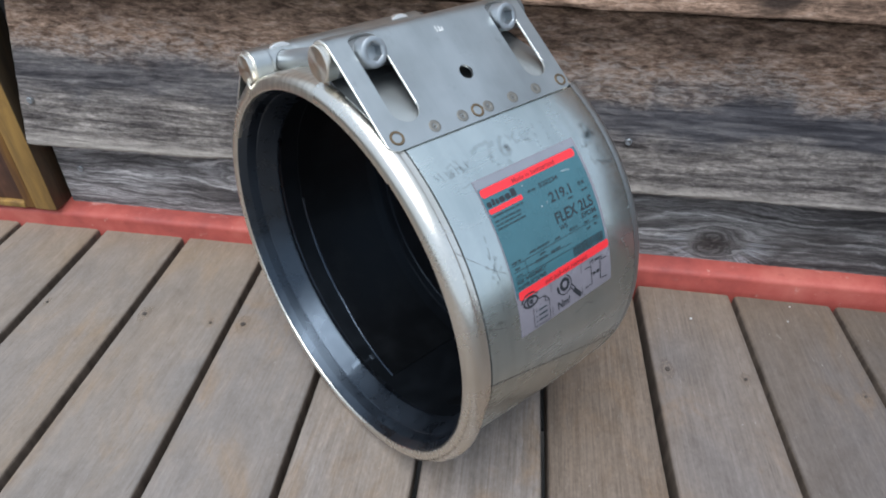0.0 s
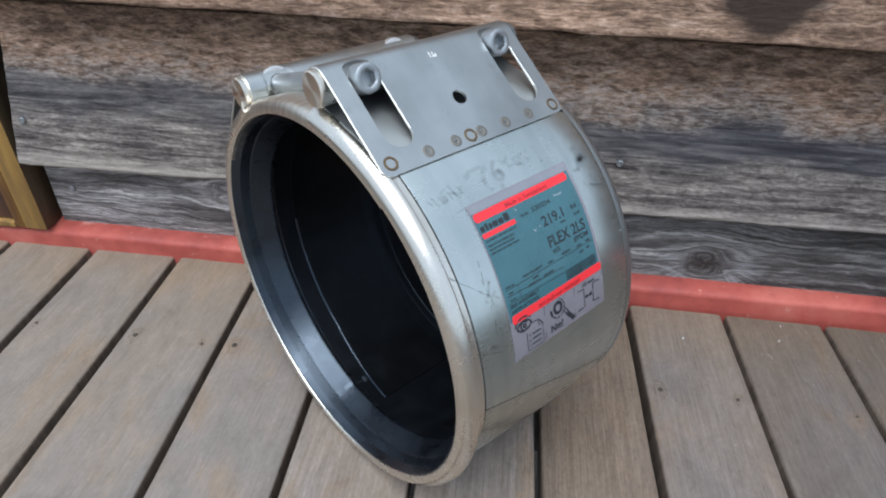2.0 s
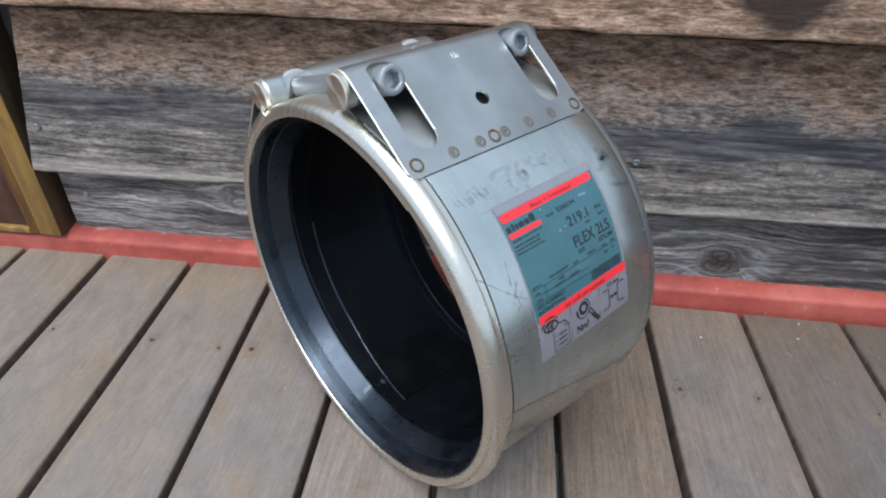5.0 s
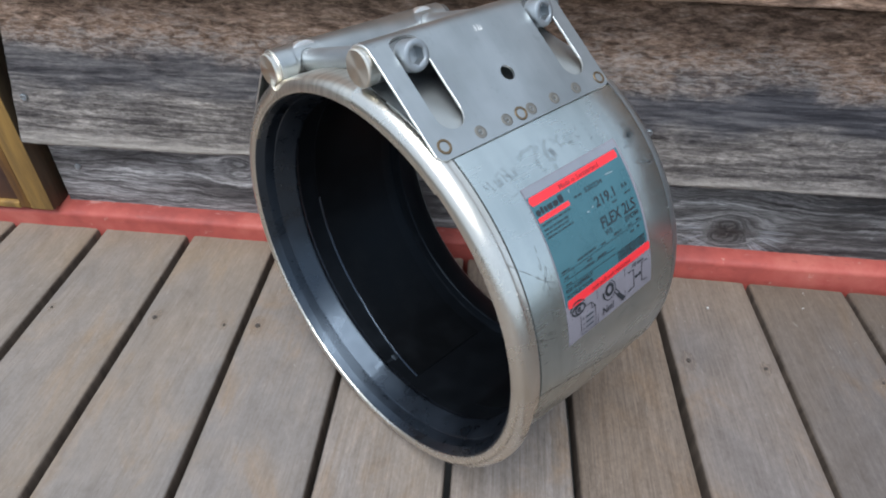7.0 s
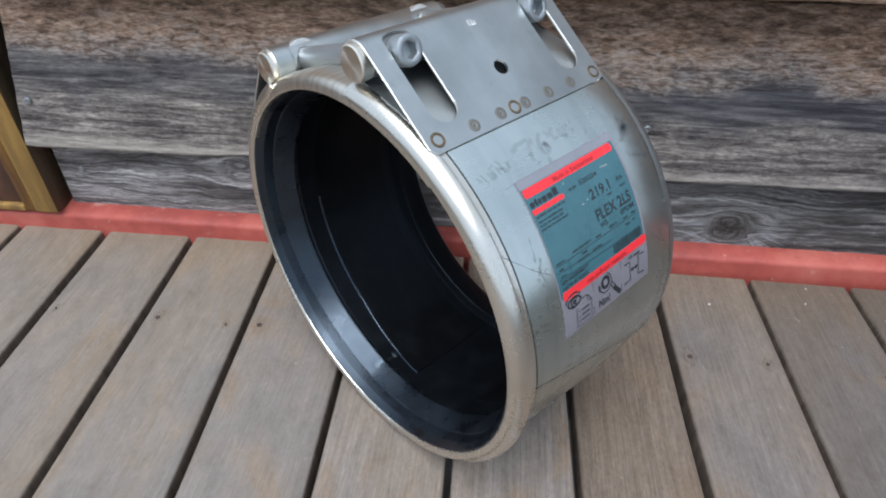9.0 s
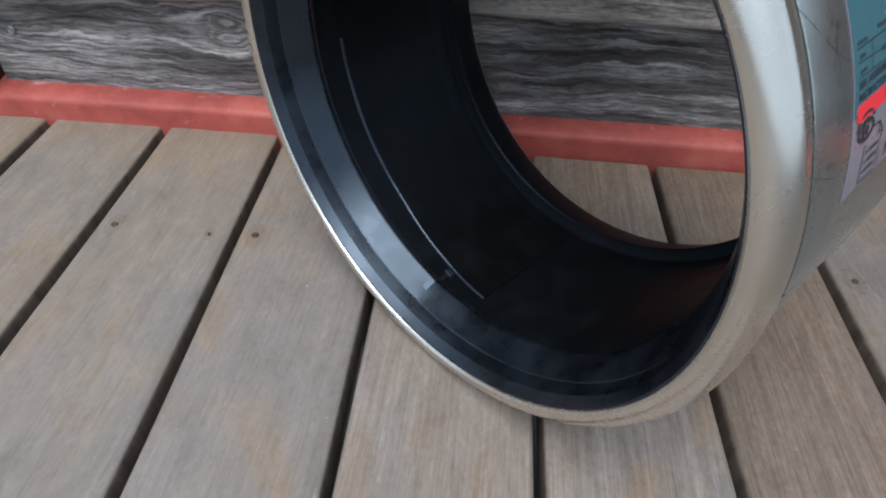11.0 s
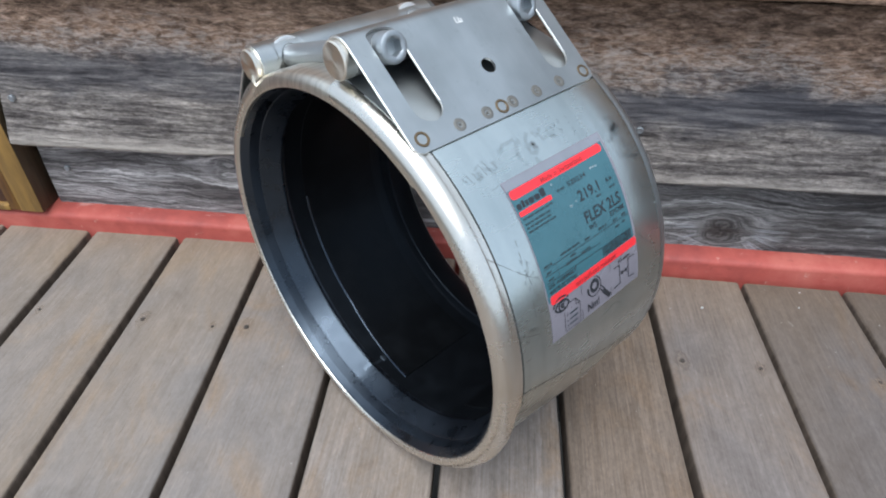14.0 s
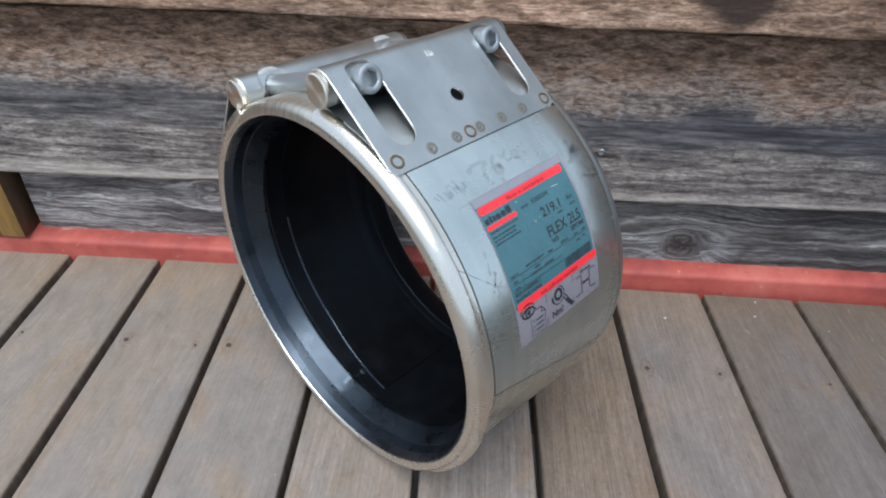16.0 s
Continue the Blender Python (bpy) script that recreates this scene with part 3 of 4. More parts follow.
for x, y, r in ((0.019, -0.112, 0.0021), (0.111, -0.110, 0.0023), (0.481, -0.102, 0.0021), (0.544, -0.103, 0.0016), (-0.076, -0.112, 0.0011), (0.082, -0.113, 0.0012), (0.637, -0.106, 0.0013)):
    home = max(k for k, g in enumerate(GAPS) if g[0] < x)
    part("nail", nail_head(bmesh.new(), x, y, 0.0002, r), M_RUST, planks[home], "dark rusted nail head")
    part("rust_stain", rust_stain(x, y, r * 3.2), M_STAIN, planks[home], "orange-brown rust stain")

# ---------------- wall of overlapping boards ----------------
wall = tagged(empty("wall_north"), "weathered overlapping timber cladding boards above the deck", "wall", kind="structure")
WALL = pose(0.05, 0, 0, 0, 0, 0.92) @ pose(-0.05, 0, 0)
wall.matrix_world = WALL


def cladding(x0, x1, z0, z1, y_low, y_high, thick, seed, nx, nz, rough, rise=0.0, skew=0.0):
    """A rough-sawn board that leans out at its lower edge; the face is really uneven."""
    bm = bmesh.new()
    rows = []
    for j in range(nz + 1):
        f = j / nz
        row = []
        for i in range(nx + 1):
            xa = x0 + skew * (z1 - z0) * f
            x = xa + (x1 - xa) * i / nx
            z = z0 + (z1 - z0) * f + rise * (x - 0.1)
            y = y_low + (y_high - y_low) * f
            n = noise.fractal(Vector((x * 14, seed * 3.3, z * 160)), 1.0, 2.0, 4) + 0.6 * noise.fractal(Vector((x * 45, seed, z * 260)), 1.0, 2.0, 3)
            wave = 0.0015 * noise.noise(Vector((x * 3, seed * 7.0, 0)))
            edge = 0.0014 * noise.fractal(Vector((x * 22, seed * 1.7, 2)), 1.0, 2.0, 3) if j == 0 else 0.0
            row.append(Vector((x, y + rough * n + wave, z + wave + edge)))
        rows.append(row)
    # lower edge returns to the back
    under = [Vector((p.x, p.y + thick, p.z + 0.001)) for p in rows[0]]
    lip = [Vector((p.x, p.y + 0.0012, p.z - 0.0012)) for p in rows[0]]
    back = [Vector((p.x, p.y + thick, p.z)) for p in rows[-1]]
    ring_strip(bm, [under, lip] + rows + [back], close_loop=False, caps=False)
    return bm


BX0, BX1 = -0.126, 1.9
boards = []
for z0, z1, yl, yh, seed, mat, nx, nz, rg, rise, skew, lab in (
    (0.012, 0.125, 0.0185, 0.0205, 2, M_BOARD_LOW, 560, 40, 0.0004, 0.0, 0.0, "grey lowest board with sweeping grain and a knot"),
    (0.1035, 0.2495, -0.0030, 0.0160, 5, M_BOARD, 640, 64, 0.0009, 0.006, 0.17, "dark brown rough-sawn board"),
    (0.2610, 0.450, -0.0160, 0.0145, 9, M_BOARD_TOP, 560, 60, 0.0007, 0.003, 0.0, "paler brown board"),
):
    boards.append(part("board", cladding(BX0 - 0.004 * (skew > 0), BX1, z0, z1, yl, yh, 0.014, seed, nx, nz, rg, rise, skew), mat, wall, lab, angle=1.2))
# added backing; its dark colour stands for the shade in the gaps
tagged(part("backing", box(-1.2, 1.9, 0.034, 0.05, -0.3, 0.45), M_DARKGAP, wall), "added dark backing behind the boards, gap shade in its colour")
for x, z, home, y in ((-0.111, 0.146, 1, -0.0002), (-0.103, 0.064, 0, 0.0180), (0.428, 0.151, 1, 0.0002)):
    part("nail", nail_head(bmesh.new(), x, y, z, 0.0030, "y"), M_NAIL, boards[home], "pale galvanised nail head")

# red strip along the foot of the wall
strip_prof = [(0.030, -0.03), (0.0022, -0.03), (0.0022, 0.0128), (0.0026, 0.0150), (0.0040, 0.0168), (0.0062, 0.0180), (0.0100, 0.0194), (0.020, 0.0226), (0.030, 0.0245)]
bm = bmesh.new()
loops = []
for i in range(301):
    x = -1.2 + 3.1 * i / 300
    loops.append([Vector((x, y + 0.0006 * noise.noise(Vector((x * 12, y * 60, 3))), z + 0.0012 * noise.noise(Vector((x * 9, 1, z * 30))))) for y, z in strip_prof])
ring_strip(bm, loops)
strip = tagged(part("baseboard", bm, M_RED), "worn red painted timber strip along the wall foot", "baseboard", kind="structure")
strip.matrix_world = WALL

# stained frame beside the boards
jamb = tagged(empty("trim"), "yellow-brown stained timber frame on the red strip", "door frame", kind="structure")
jamb.matrix_world = WALL
bm = box(-0.1555, -0.1315, -0.002, 0.034, 0.0222, 0.45, bevel=0.0015)
bm.normal_update()
# the sides get a browner timber: their shade is put into the colour
for f in bm.faces:
    f.material_index = 1 if abs(f.normal.x) > 0.6 else 0
part("frame_post", bm, M_YELLOW, jamb, "yellow-stained upright, the shade of its sides put into the colour", edge=M_BROWN)
part("frame_stop", box(-0.1665, -0.1560, -0.001, 0.034, 0.0225, 0.45, bevel=0.0012), M_ORANGE, jamb, "orange-brown upright")
part("panel", box(-1.20, -0.1670, 0.004, 0.034, 0.0285, 0.45, bevel=0.001), M_REDBROWN, jamb, "red-brown boarded panel")
part("rail", box(-1.20, -0.1670, -0.001, 0.020, 0.0215, 0.0282, bevel=0.001), M_YELLOW, jamb, "yellow-stained rail")

# ---------------- the pipe coupling ----------------
R, WIDE = 0.1325, 0.1530
coupling = tagged(empty("pipe_coupling"), "stainless steel pipe coupling with black rubber lining resting on the deck", "pipe coupling")
coupling.matrix_world = pose(0.2265, -0.1870, R + 0.0005, 0, 0, -40.76)


def polar(r, deg, s):
    a = radians(deg)
    return Vector((r * math.cos(a), s, r * math.sin(a)))


def revolve(prof, a0, a1, n, bm=None, closed=True):
    """Turns a closed (s, r) outline about the coupling's axis from a0 to a1 degrees."""
    bm = bm or bmesh.new()
    full = abs(a1 - a0) >= 360
    angles = [a0 + (a1 - a0) * i / n for i in range(n if full else n + 1)]
    rows = [[bm.verts.new(polar(r, a, s)) for s, r in prof] for a in angles]
    pairs = list(zip(rows, rows[1:])) + ([(rows[-1], rows[0])] if full else [])
    m = len(prof)
    for p, q in pairs:
        for i in range(m if closed else m - 1):
            j = (i + 1) % m
            bm.faces.new((p[i], p[j], q[j], q[i]))
    if not full and closed:
        bm.faces.new(rows[0][::-1])
        bm.faces.new(rows[-1])
    return bm


SEAM_A, SEAM_B = 0.0138, 0.1352
def tucked(bm, s_from=0.0):
    """Below the joint the second sheet lies flatter than the ring, most of all beside the front lip."""
    for v in bm.verts:
        a = math.degrees(math.atan2(v.co.z, v.co.x))
        if -80 < a < 3 and v.co.y > s_from:
            k = min(1.0, max(0.0, 3 - a) / 20) * min(1.0, (a + 80) / 35)
            k = k * k * (3 - 2 * k) * max(0.0, 1 - (v.co.y - 0.0133) / 0.075) * min(1.0, (v.co.y - s_from) / 0.0016)
            v.co -= Vector((v.co.x, 0, v.co.z)).normalized() * 0.0052 * k
    return bm


def edge_deg(s):
    """The joint between the two sheets runs slightly skew."""
    return 4.6 - 120.0 * (s - SEAM_A) - 330.0 * (s - SEAM_A) ** 2


def skewed(bm):
    for v in bm.verts:
        a, r = math.degrees(math.atan2(v.co.z, v.co.x)), math.hypot(v.co.x, v.co.z)
        if -30 < a < 40:
            e = edge_deg(v.co.y)
            v.co = polar(r, e + (a - 4.0) / 36.0 * (40.0 - e), v.co.y)
    return bm


across = [(SEAM_A + 0.0008 + (SEAM_B - SEAM_A - 0.0016) * i / 6, R + 0.0001) for i in range(7)]
sheet = revolve([(SEAM_A + 0.0002, R - 0.0008), (SEAM_A + 0.0003, R)] + across + [(SEAM_B - 0.0003, R), (SEAM_B - 0.0002, R - 0.0008), (SEAM_B - 0.0003, R - 0.0010), (SEAM_A + 0.0003, R - 0.0010)], 4, 61.5, 70)
casing = part("casing", skewed(sheet), M_CASE, coupling, "satin stainless sheet with smudges and scratches")
across = [(SEAM_A + 0.0002 + (SEAM_B - SEAM_A - 0.0004) * i / 6, R - 0.0003) for i in range(7)]
under = [(SEAM_A + 0.0001, R - 0.0010)] + across + [(SEAM_B - 0.0001, R - 0.0010), (SEAM_B - 0.0002, R - 0.0015), (SEAM_A + 0.0002, R - 0.0015)]
low = revolve(under, -208, 3.5, 240)
for v in low.verts:
    a, r = math.degrees(math.atan2(v.co.z, v.co.x)), math.hypot(v.co.x, v.co.z)
    if -60 < a < 20:
        top = edge_deg(v.co.y) - 0.42
        v.co = polar(r, -60 + (a + 60) / 63.5 * (top + 60), v.co.y)
part("casing_sheet", tucked(low), M_CASE, coupling, "second stainless sheet that closes the ring underneath")

# the front lip from the joint over the round bead to its inner edge, and the far lip, which turns in without a bead
BEAD = [(0.0084 - 0.0081 * math.sin(radians(a)), R - 0.0070 + 0.0076 * math.cos(radians(a))) for a in range(0, 91, 6)]
LIP_FRONT = [(SEAM_A - 0.0004, R - 0.0012), (SEAM_A - 0.0006, R - 0.0002), (0.0101, R - 0.0003), (0.0098, R - 0.0002), (0.0095, R + 0.0002), (0.0091, R + 0.0005)] + BEAD + [(0.0006, R - 0.0082), (0.0013, R - 0.0092), (0.0024, R - 0.0098), (0.0038, R - 0.0100)]
LIP_REAR = [(0.0174, R - 0.0012), (0.0172, R - 0.0002), (0.0140, R - 0.0002), (0.0125, R - 0.0006), (0.0108, R - 0.0018), (0.0090, R - 0.0036), (0.0070, R - 0.0056), (0.0050, R - 0.0076), (0.0038, R - 0.0090), (0.0034, R - 0.0098), (0.0042, R - 0.0104)]


def lip_outline(front):
    """A rolled lip: a tube-like edge that turns in over the rubber."""
    if not front:
        return [(WIDE - s, r) for s, r in LIP_REAR + [(0.0052, R - 0.0100), (0.0060, R - 0.0086), (0.0080, R - 0.0066), (0.0100, R - 0.0046), (0.0120, R - 0.0028), (0.0140, R - 0.0018), (0.0174, R - 0.0020)]][::-1]
    return LIP_FRONT + [(0.0038, R - 0.0091), (0.0024, R - 0.0089), (0.0017, R - 0.0081), (0.0018, R - 0.0072), (0.0026, R - 0.0054), (0.0034, R - 0.0037), (0.0046, R - 0.0022), (0.0062, R - 0.0016), (0.0094, R - 0.0018), (SEAM_A - 0.0004, R - 0.0020)]


def flared(bm):
    """The sheet's cut end beside the left pin bends up a little."""
    for v in bm.verts:
        a = math.degrees(math.atan2(v.co.z, v.co.x))
        if 123.0 < a < 130.0:
            up = 0.0034 * ((130.0 - a) / 6.0) ** 2
            v.co += Vector((v.co.x, 0, v.co.z)).normalized() * up
    return bm


part("front_lip", tucked(flared(revolve(lip_outline(True), -236, 88.3, 300)), 0.0094), M_LIP, coupling, "bright rolled steel lip", angle=0.36)
part("rear_lip", revolve(lip_outline(False), -236, 62.5, 240), M_PLATE, coupling, "rolled steel lip")
for s_mid in (SEAM_A - 0.0002, SEAM_B + 0.0002):
    part("joint", revolve([(s_mid - 0.0009, R - 0.0011), (s_mid - 0.0009, R - 0.00055), (s_mid + 0.0009, R - 0.00055), (s_mid + 0.0009, R - 0.0011)], 4.0 if s_mid < 0.1 else -14.5, 61.4, 60), M_GRIME, coupling, "dark-filled joint between sheet and lip")
bm = bmesh.new()
stations = [SEAM_A + (SEAM_B - SEAM_A) * i / 24 for i in range(25)]
ring_strip(bm, [[polar(r, edge_deg(v) + d, v) for r, d in ((R - 0.0011, -0.5), (R - 0.00015, -0.46), (R - 0.00015, 0.1), (R - 0.0011, 0.1))] for v in stations])
part("joint", bm, M_GRIME, coupling, "dark line along the joint of the two sheets")
# the bridge sheet under the two pins
def sunk(r):
    return r - 0.0003 - 0.0016 * max(0.0, (r - (R - 0.0112)) / 0.0112)


front_half = [(SEAM_A, R - 0.0022), (0.0092, R - 0.0020), (0.0060, R - 0.0022), (0.0042, R - 0.0026), (0.0028, R - 0.0034), (0.0019, R - 0.0046), (0.0014, R - 0.0060), (0.0010, R - 0.0078), (0.0009, R - 0.0090), (0.0014, R - 0.0098), (0.0036, R - 0.0102)]
bridge = front_half[::-1] + [(WIDE - s, sunk(r)) for s, r in LIP_REAR]
bridge += [(s, r - 0.0008) for s, r in bridge[::-1]]
part("bridge_sheet", revolve(bridge, 58, 152, 90), M_BRIDGE, coupling, "scuffed bridging sheet between the pins")

# rubber seal, with a sealing rib at each end and the liner in the middle
front_rib = [(0.0018, R - 0.0093), (0.0022, R - 0.0102), (0.0034, R - 0.0109), (0.0066, R - 0.0124), (0.0072, R - 0.0127), (0.0138, R - 0.0140), (0.0144, R - 0.0144), (0.0210, R - 0.0168), (0.0274, R - 0.0194), (0.0284, R - 0.0196), (0.0292, R - 0.0190), (0.0302, R - 0.0172), (0.0314, R - 0.0156), (0.0345, R - 0.0149), (0.0440, R - 0.0147)]
rear_rib = [(0.0440, R - 0.0147), (0.0340, R - 0.0149), (0.0318, R - 0.0158), (0.0306, R - 0.0180), (0.0296, R - 0.0206), (0.0285, R - 0.0214), (0.0272, R - 0.0212), (0.0108, R - 0.0149), (0.0060, R - 0.0119), (0.0038, R - 0.0100)]
def butted(bm):
    """Past the mould joint the front rib stands a little lower, out to nothing further round."""
    for v in bm.verts:
        a = math.degrees(math.atan2(v.co.z, v.co.x))
        if -99.2 < a < -20 and 0.0141 < v.co.y < 0.0310:
            k = min(1.0, (-20 - a) / 30) * min(1.0, (v.co.y - 0.0141) / 0.013)
            v.co += Vector((v.co.x, 0, v.co.z)).normalized() * 0.0011 * k
    return bm


seal = part("rubber_seal", butted(revolve(front_rib + [(0.0440, R - 0.0052), (0.010, R - 0.0052), (0.0080, R - 0.0075), (0.0040, R - 0.0085)], 0, 360, 240)), M_RUBBER, coupling, "black rubber seal with a broad sealing rib", angle=0.16)
part("rear_rib", revolve([(WIDE - s, r) for s, r in rear_rib + [(0.0064, R - 0.0099), (0.0110, R - 0.0072), (0.0135, R - 0.0052), (0.0440, R - 0.0052)]], 0, 360, 200), M_DULL, seal, "dull black far sealing rib", angle=0.3)
part("seal_web", revolve([(0.0322, R - 0.0152), (0.0350, R - 0.0153), (WIDE - 0.0350, R - 0.0153), (WIDE - 0.0322, R - 0.0152), (WIDE - 0.0345, R - 0.0146), (0.0345, R - 0.0146)], 0, 360, 200), M_DULL, coupling, "dull black rubber between the sealing ribs")
liner = [(0.0430, R - 0.0147), (0.0430, R - 0.0157), (0.0434, R - 0.0160), (0.1100, R - 0.0160), (0.1100, R - 0.0147)]
def slanted(bm):
    """The liner's front edge runs out of square towards its lower end."""
    for v in bm.verts:
        if v.co.y < 0.06:
            turn_deg = (math.degrees(math.atan2(v.co.z, v.co.x)) + 87) % 360 - 360
            v.co.y += 0.0055 * min(1.0, -turn_deg / 38) - 0.0020
    return bm


liner_part = part("liner", slanted(revolve(liner, -416.99, -87.01, 200)), M_STRIP, coupling, "thin glossy black liner strip")
part("liner_edge", slanted(revolve([(0.0424, R - 0.0146), (0.0426, R - 0.0152), (0.0431, R - 0.0159), (0.0436, R - 0.01625), (0.0441, R - 0.01635), (0.0446, R - 0.0162), (0.0448, R - 0.0158), (0.0440, R - 0.0146)], -173, -87.01, 80)), M_GLOSS, liner_part, "smooth shiny raised edge")
rib_line = [(0.0280, R - 0.0197), (0.0292, R - 0.0193), (0.0304, R - 0.0175), (0.0316, R - 0.0160), (0.0345, R - 0.0154), (0.0412, R - 0.0153), (0.0412, R - 0.0140), (0.0280, R - 0.0150)]
part("seam", revolve(rib_line, -99.9, -98.9, 3), M_CUT, coupling, "raised mould seam across the rubber")
part("seam_end", revolve([(0.0380, R - 0.0146), (0.0384, R - 0.0156), (0.0394, R - 0.0160), (0.0410, R - 0.0160), (0.0417, R - 0.0155), (0.0420, R - 0.0146)], -100.6, -98.3, 5), M_CUT, coupling, "pale cut end of the mould seam")


# clamp halves: a sheet looped round a pin and welded down on the casing
def clamp(pin_deg, pin_r, fold_deg, pin_radius, bolts):
    """The outline in (x, z): the flat, the loop and the return, as points with the flat's two ends."""
    c = Vector((pin_r * math.cos(radians(pin_deg)), 0, pin_r * math.sin(radians(pin_deg))))
    f = polar(R + 0.0015, fold_deg, 0)
    out = pin_radius + 0.0016
    d = f - c
    gap = math.acos(out / d.length)
    base = math.atan2(d.z, d.x)
    side = 1 if fold_deg < pin_deg else -1
    a0 = base + side * gap
    p0 = c + Vector((math.cos(a0), 0, math.sin(a0))) * out
    return c, p0, f, a0, side, out


def holed_plate(p0, p1, s0, s1, holes, t=0.0014, round_end=0.004, notches=()):
    """A flat sheet from p0 to p1 with holes right through it, and slots (middle, half width, depth) open at p0. Outlines in (s, w)."""
    bm = bmesh.new()
    d = (p1 - p0)
    w1 = d.length
    d.normalize()
    nrm = Vector((0, 1, 0)).cross(d)
    if nrm.z < 0:
        nrm = -nrm
    rim = [(s0, 0)]
    for mid, r, deep in notches:
        rim += [(mid - r, 0)] + [(mid - r * math.cos(math.pi * i / 16), deep - r + r * math.sin(math.pi * i / 16)) for i in range(17)] + [(mid + r, 0)]
    rim += [(s1, 0), (s1, w1 - round_end), (s1 - round_end * 0.3, w1 - round_end * 0.3), (s1 - round_end, w1), (s0 + round_end, w1), (s0 + round_end * 0.3, w1 - round_end * 0.3), (s0, w1 - round_end)]
    edges = []
    for lp in [rim] + holes:
        vs = [bm.verts.new(p0 + d * w + Vector((0, s, 0))) for s, w in lp]
        edges += [bm.edges.new((a, b)) for a, b in zip(vs, vs[1:] + vs[:1])]
    bmesh.ops.triangle_fill(bm, use_beauty=True, edges=edges)
    ext = bmesh.ops.extrude_face_region(bm, geom=bm.faces[:])
    for v in ext["geom"]:
        if isinstance(v, bmesh.types.BMVert):
            v.co -= nrm * t
    bm.normal_update()
    for f in bm.faces:
        f.material_index = 1 if abs(f.normal.dot(nrm)) < 0.5 else 0
    return bm, d, nrm


def rolled_sheet(c, a0, side, out, cols, t=0.0014, n=26, bm=None):
    """The rolled part of a sheet, cut back at its ends in places: cols of (s, first and last angle in degrees)."""
    bm = bm or bmesh.new()
    skins = []
    for r in (out, out - t):
        grid = []
        for s, lo, hi in cols:
            turns = [a0 + side * radians(lo + (hi - lo) * i / n) for i in range(n + 1)]
            grid.append([bm.verts.new(c + Vector((math.cos(a) * r, s, math.sin(a) * r))) for a in turns])
        skins.append(grid)
        for p, q in zip(grid, grid[1:]):
            for i in range(n):
                bm.faces.new((p[i], p[i + 1], q[i + 1], q[i]))
    top, low = skins
    rims = [(top[0], low[0]), (top[-1], low[-1]), ([g[n] for g in top], [g[n] for g in low]), ([g[0] for g in top], [g[0] for g in low])]
    for p, q in rims:
        for i in range(len(p) - 1):
            bm.faces.new((p[i], p[i + 1], q[i + 1], q[i])).material_index = 1
    return bm


S0, S1, BOLT_S = 0.0056, 0.1345, (0.0255, 0.1175)
PIN_A, PIN_B, PIN_R = (86.1, 0.1451), (124.0, 0.1384), 0.0091
ca, pa0, fa, aa, sa, oa = clamp(*PIN_A, 61.6, PIN_R, BOLT_S)
SLOT = 0.0084
holes = [[(0.0716 + 0.0042 * math.cos(2 * math.pi * i / 24), 0.0318 + 0.0042 * math.sin(2 * math.pi * i / 24)) for i in range(24)]]
bm, da, na = holed_plate(pa0, fa, S0, S1, holes, notches=[(b - 0.0005, SLOT, 0.0475) for b in BOLT_S])
cols = [(S0, 0, 205), (S1, 0, 205)]
for b in BOLT_S:
    for i in range(17):
        x = -math.cos(math.pi * i / 16)
        cols.append((b - 0.0005 + SLOT * x, 24 * math.sqrt(max(0.0, 1 - x * x)), 205))
rolled_sheet(ca, aa, 1, oa, sorted(cols), bm=bm)
S_FOLD = 0.0082
last = aa + radians(205)
turn_in = [(ca + Vector((math.cos(last), 0, math.sin(last))) * oa, Vector((-math.cos(last), 0, -math.sin(last))))]
turn_in += [(polar(R + 0.0011, a, 0), Vector((-math.cos(radians(a)), 0, -math.sin(radians(a))))) for a in (80, 76, 72, 68, 64, 62)]
bmesh.ops.remove_doubles(bm, verts=bm.verts[:], dist=2e-5)
plate_a = part("clamp_plate", bm, M_PLATE, coupling, "slotted grey sheet looped round the pin", angle=0.5, edge=M_EDGE, flat=na)
fold = ring_strip(bmesh.new(), [[Vector((q.x, S_FOLD, q.z)), Vector((q.x, S1, q.z)), Vector((q.x, S1, q.z)) + inward * 0.0014, Vector((q.x, S_FOLD, q.z)) + inward * 0.0014] for q, inward in turn_in])
part("fold", fold, M_FOLD, plate_a, "inner end of the sheet, folded back onto the casing")

cb, pb0, fb, ab, sb, ob_ = clamp(*PIN_B, 150.0, PIN_R, BOLT_S)
bm = holed_plate(pb0, fb, S0, S1, [])[0]
plate_b = part("clamp_plate", bm, M_PLATE, coupling, "grey sheet looped round the pin, cut out at the bolts", angle=0.5, edge=M_EDGE)
cols = [(S0, 0, 205), (0.0152, 0, 205)]
for b in BOLT_S:
    for i in range(17):
        x = -1 + i / 8
        cols.append((b + 0.0100 * x, 0, 205 - 112 * math.sqrt(max(0.0, 1 - x * x))))
    cols.append((b + 0.0110, 0, 205))
cols = sorted(cols)
cols[-1] = (S1, 0, 205)
part("loop", rolled_sheet(cb, ab, -1, ob_, cols), M_PLATE, plate_b, "rolled sheet with arched cut-outs", angle=0.5, edge=M_EDGE)

for c in (ca, cb):
    pin = part("pin", rod(bmesh.new(), (c.x, 0.0090, c.z), (c.x, 0.1400, c.z), PIN_R, 48, 0.0007), M_BODY, coupling, "steel pin through the rolled sheet, slot shade in its colour")
    part("pin_end", rod(bmesh.new(), (c.x, 0.0020, c.z), (c.x, 0.0095, c.z), PIN_R + 0.0001, 48, 0.0007), M_PIN, pin, "bright turned end of the pin")

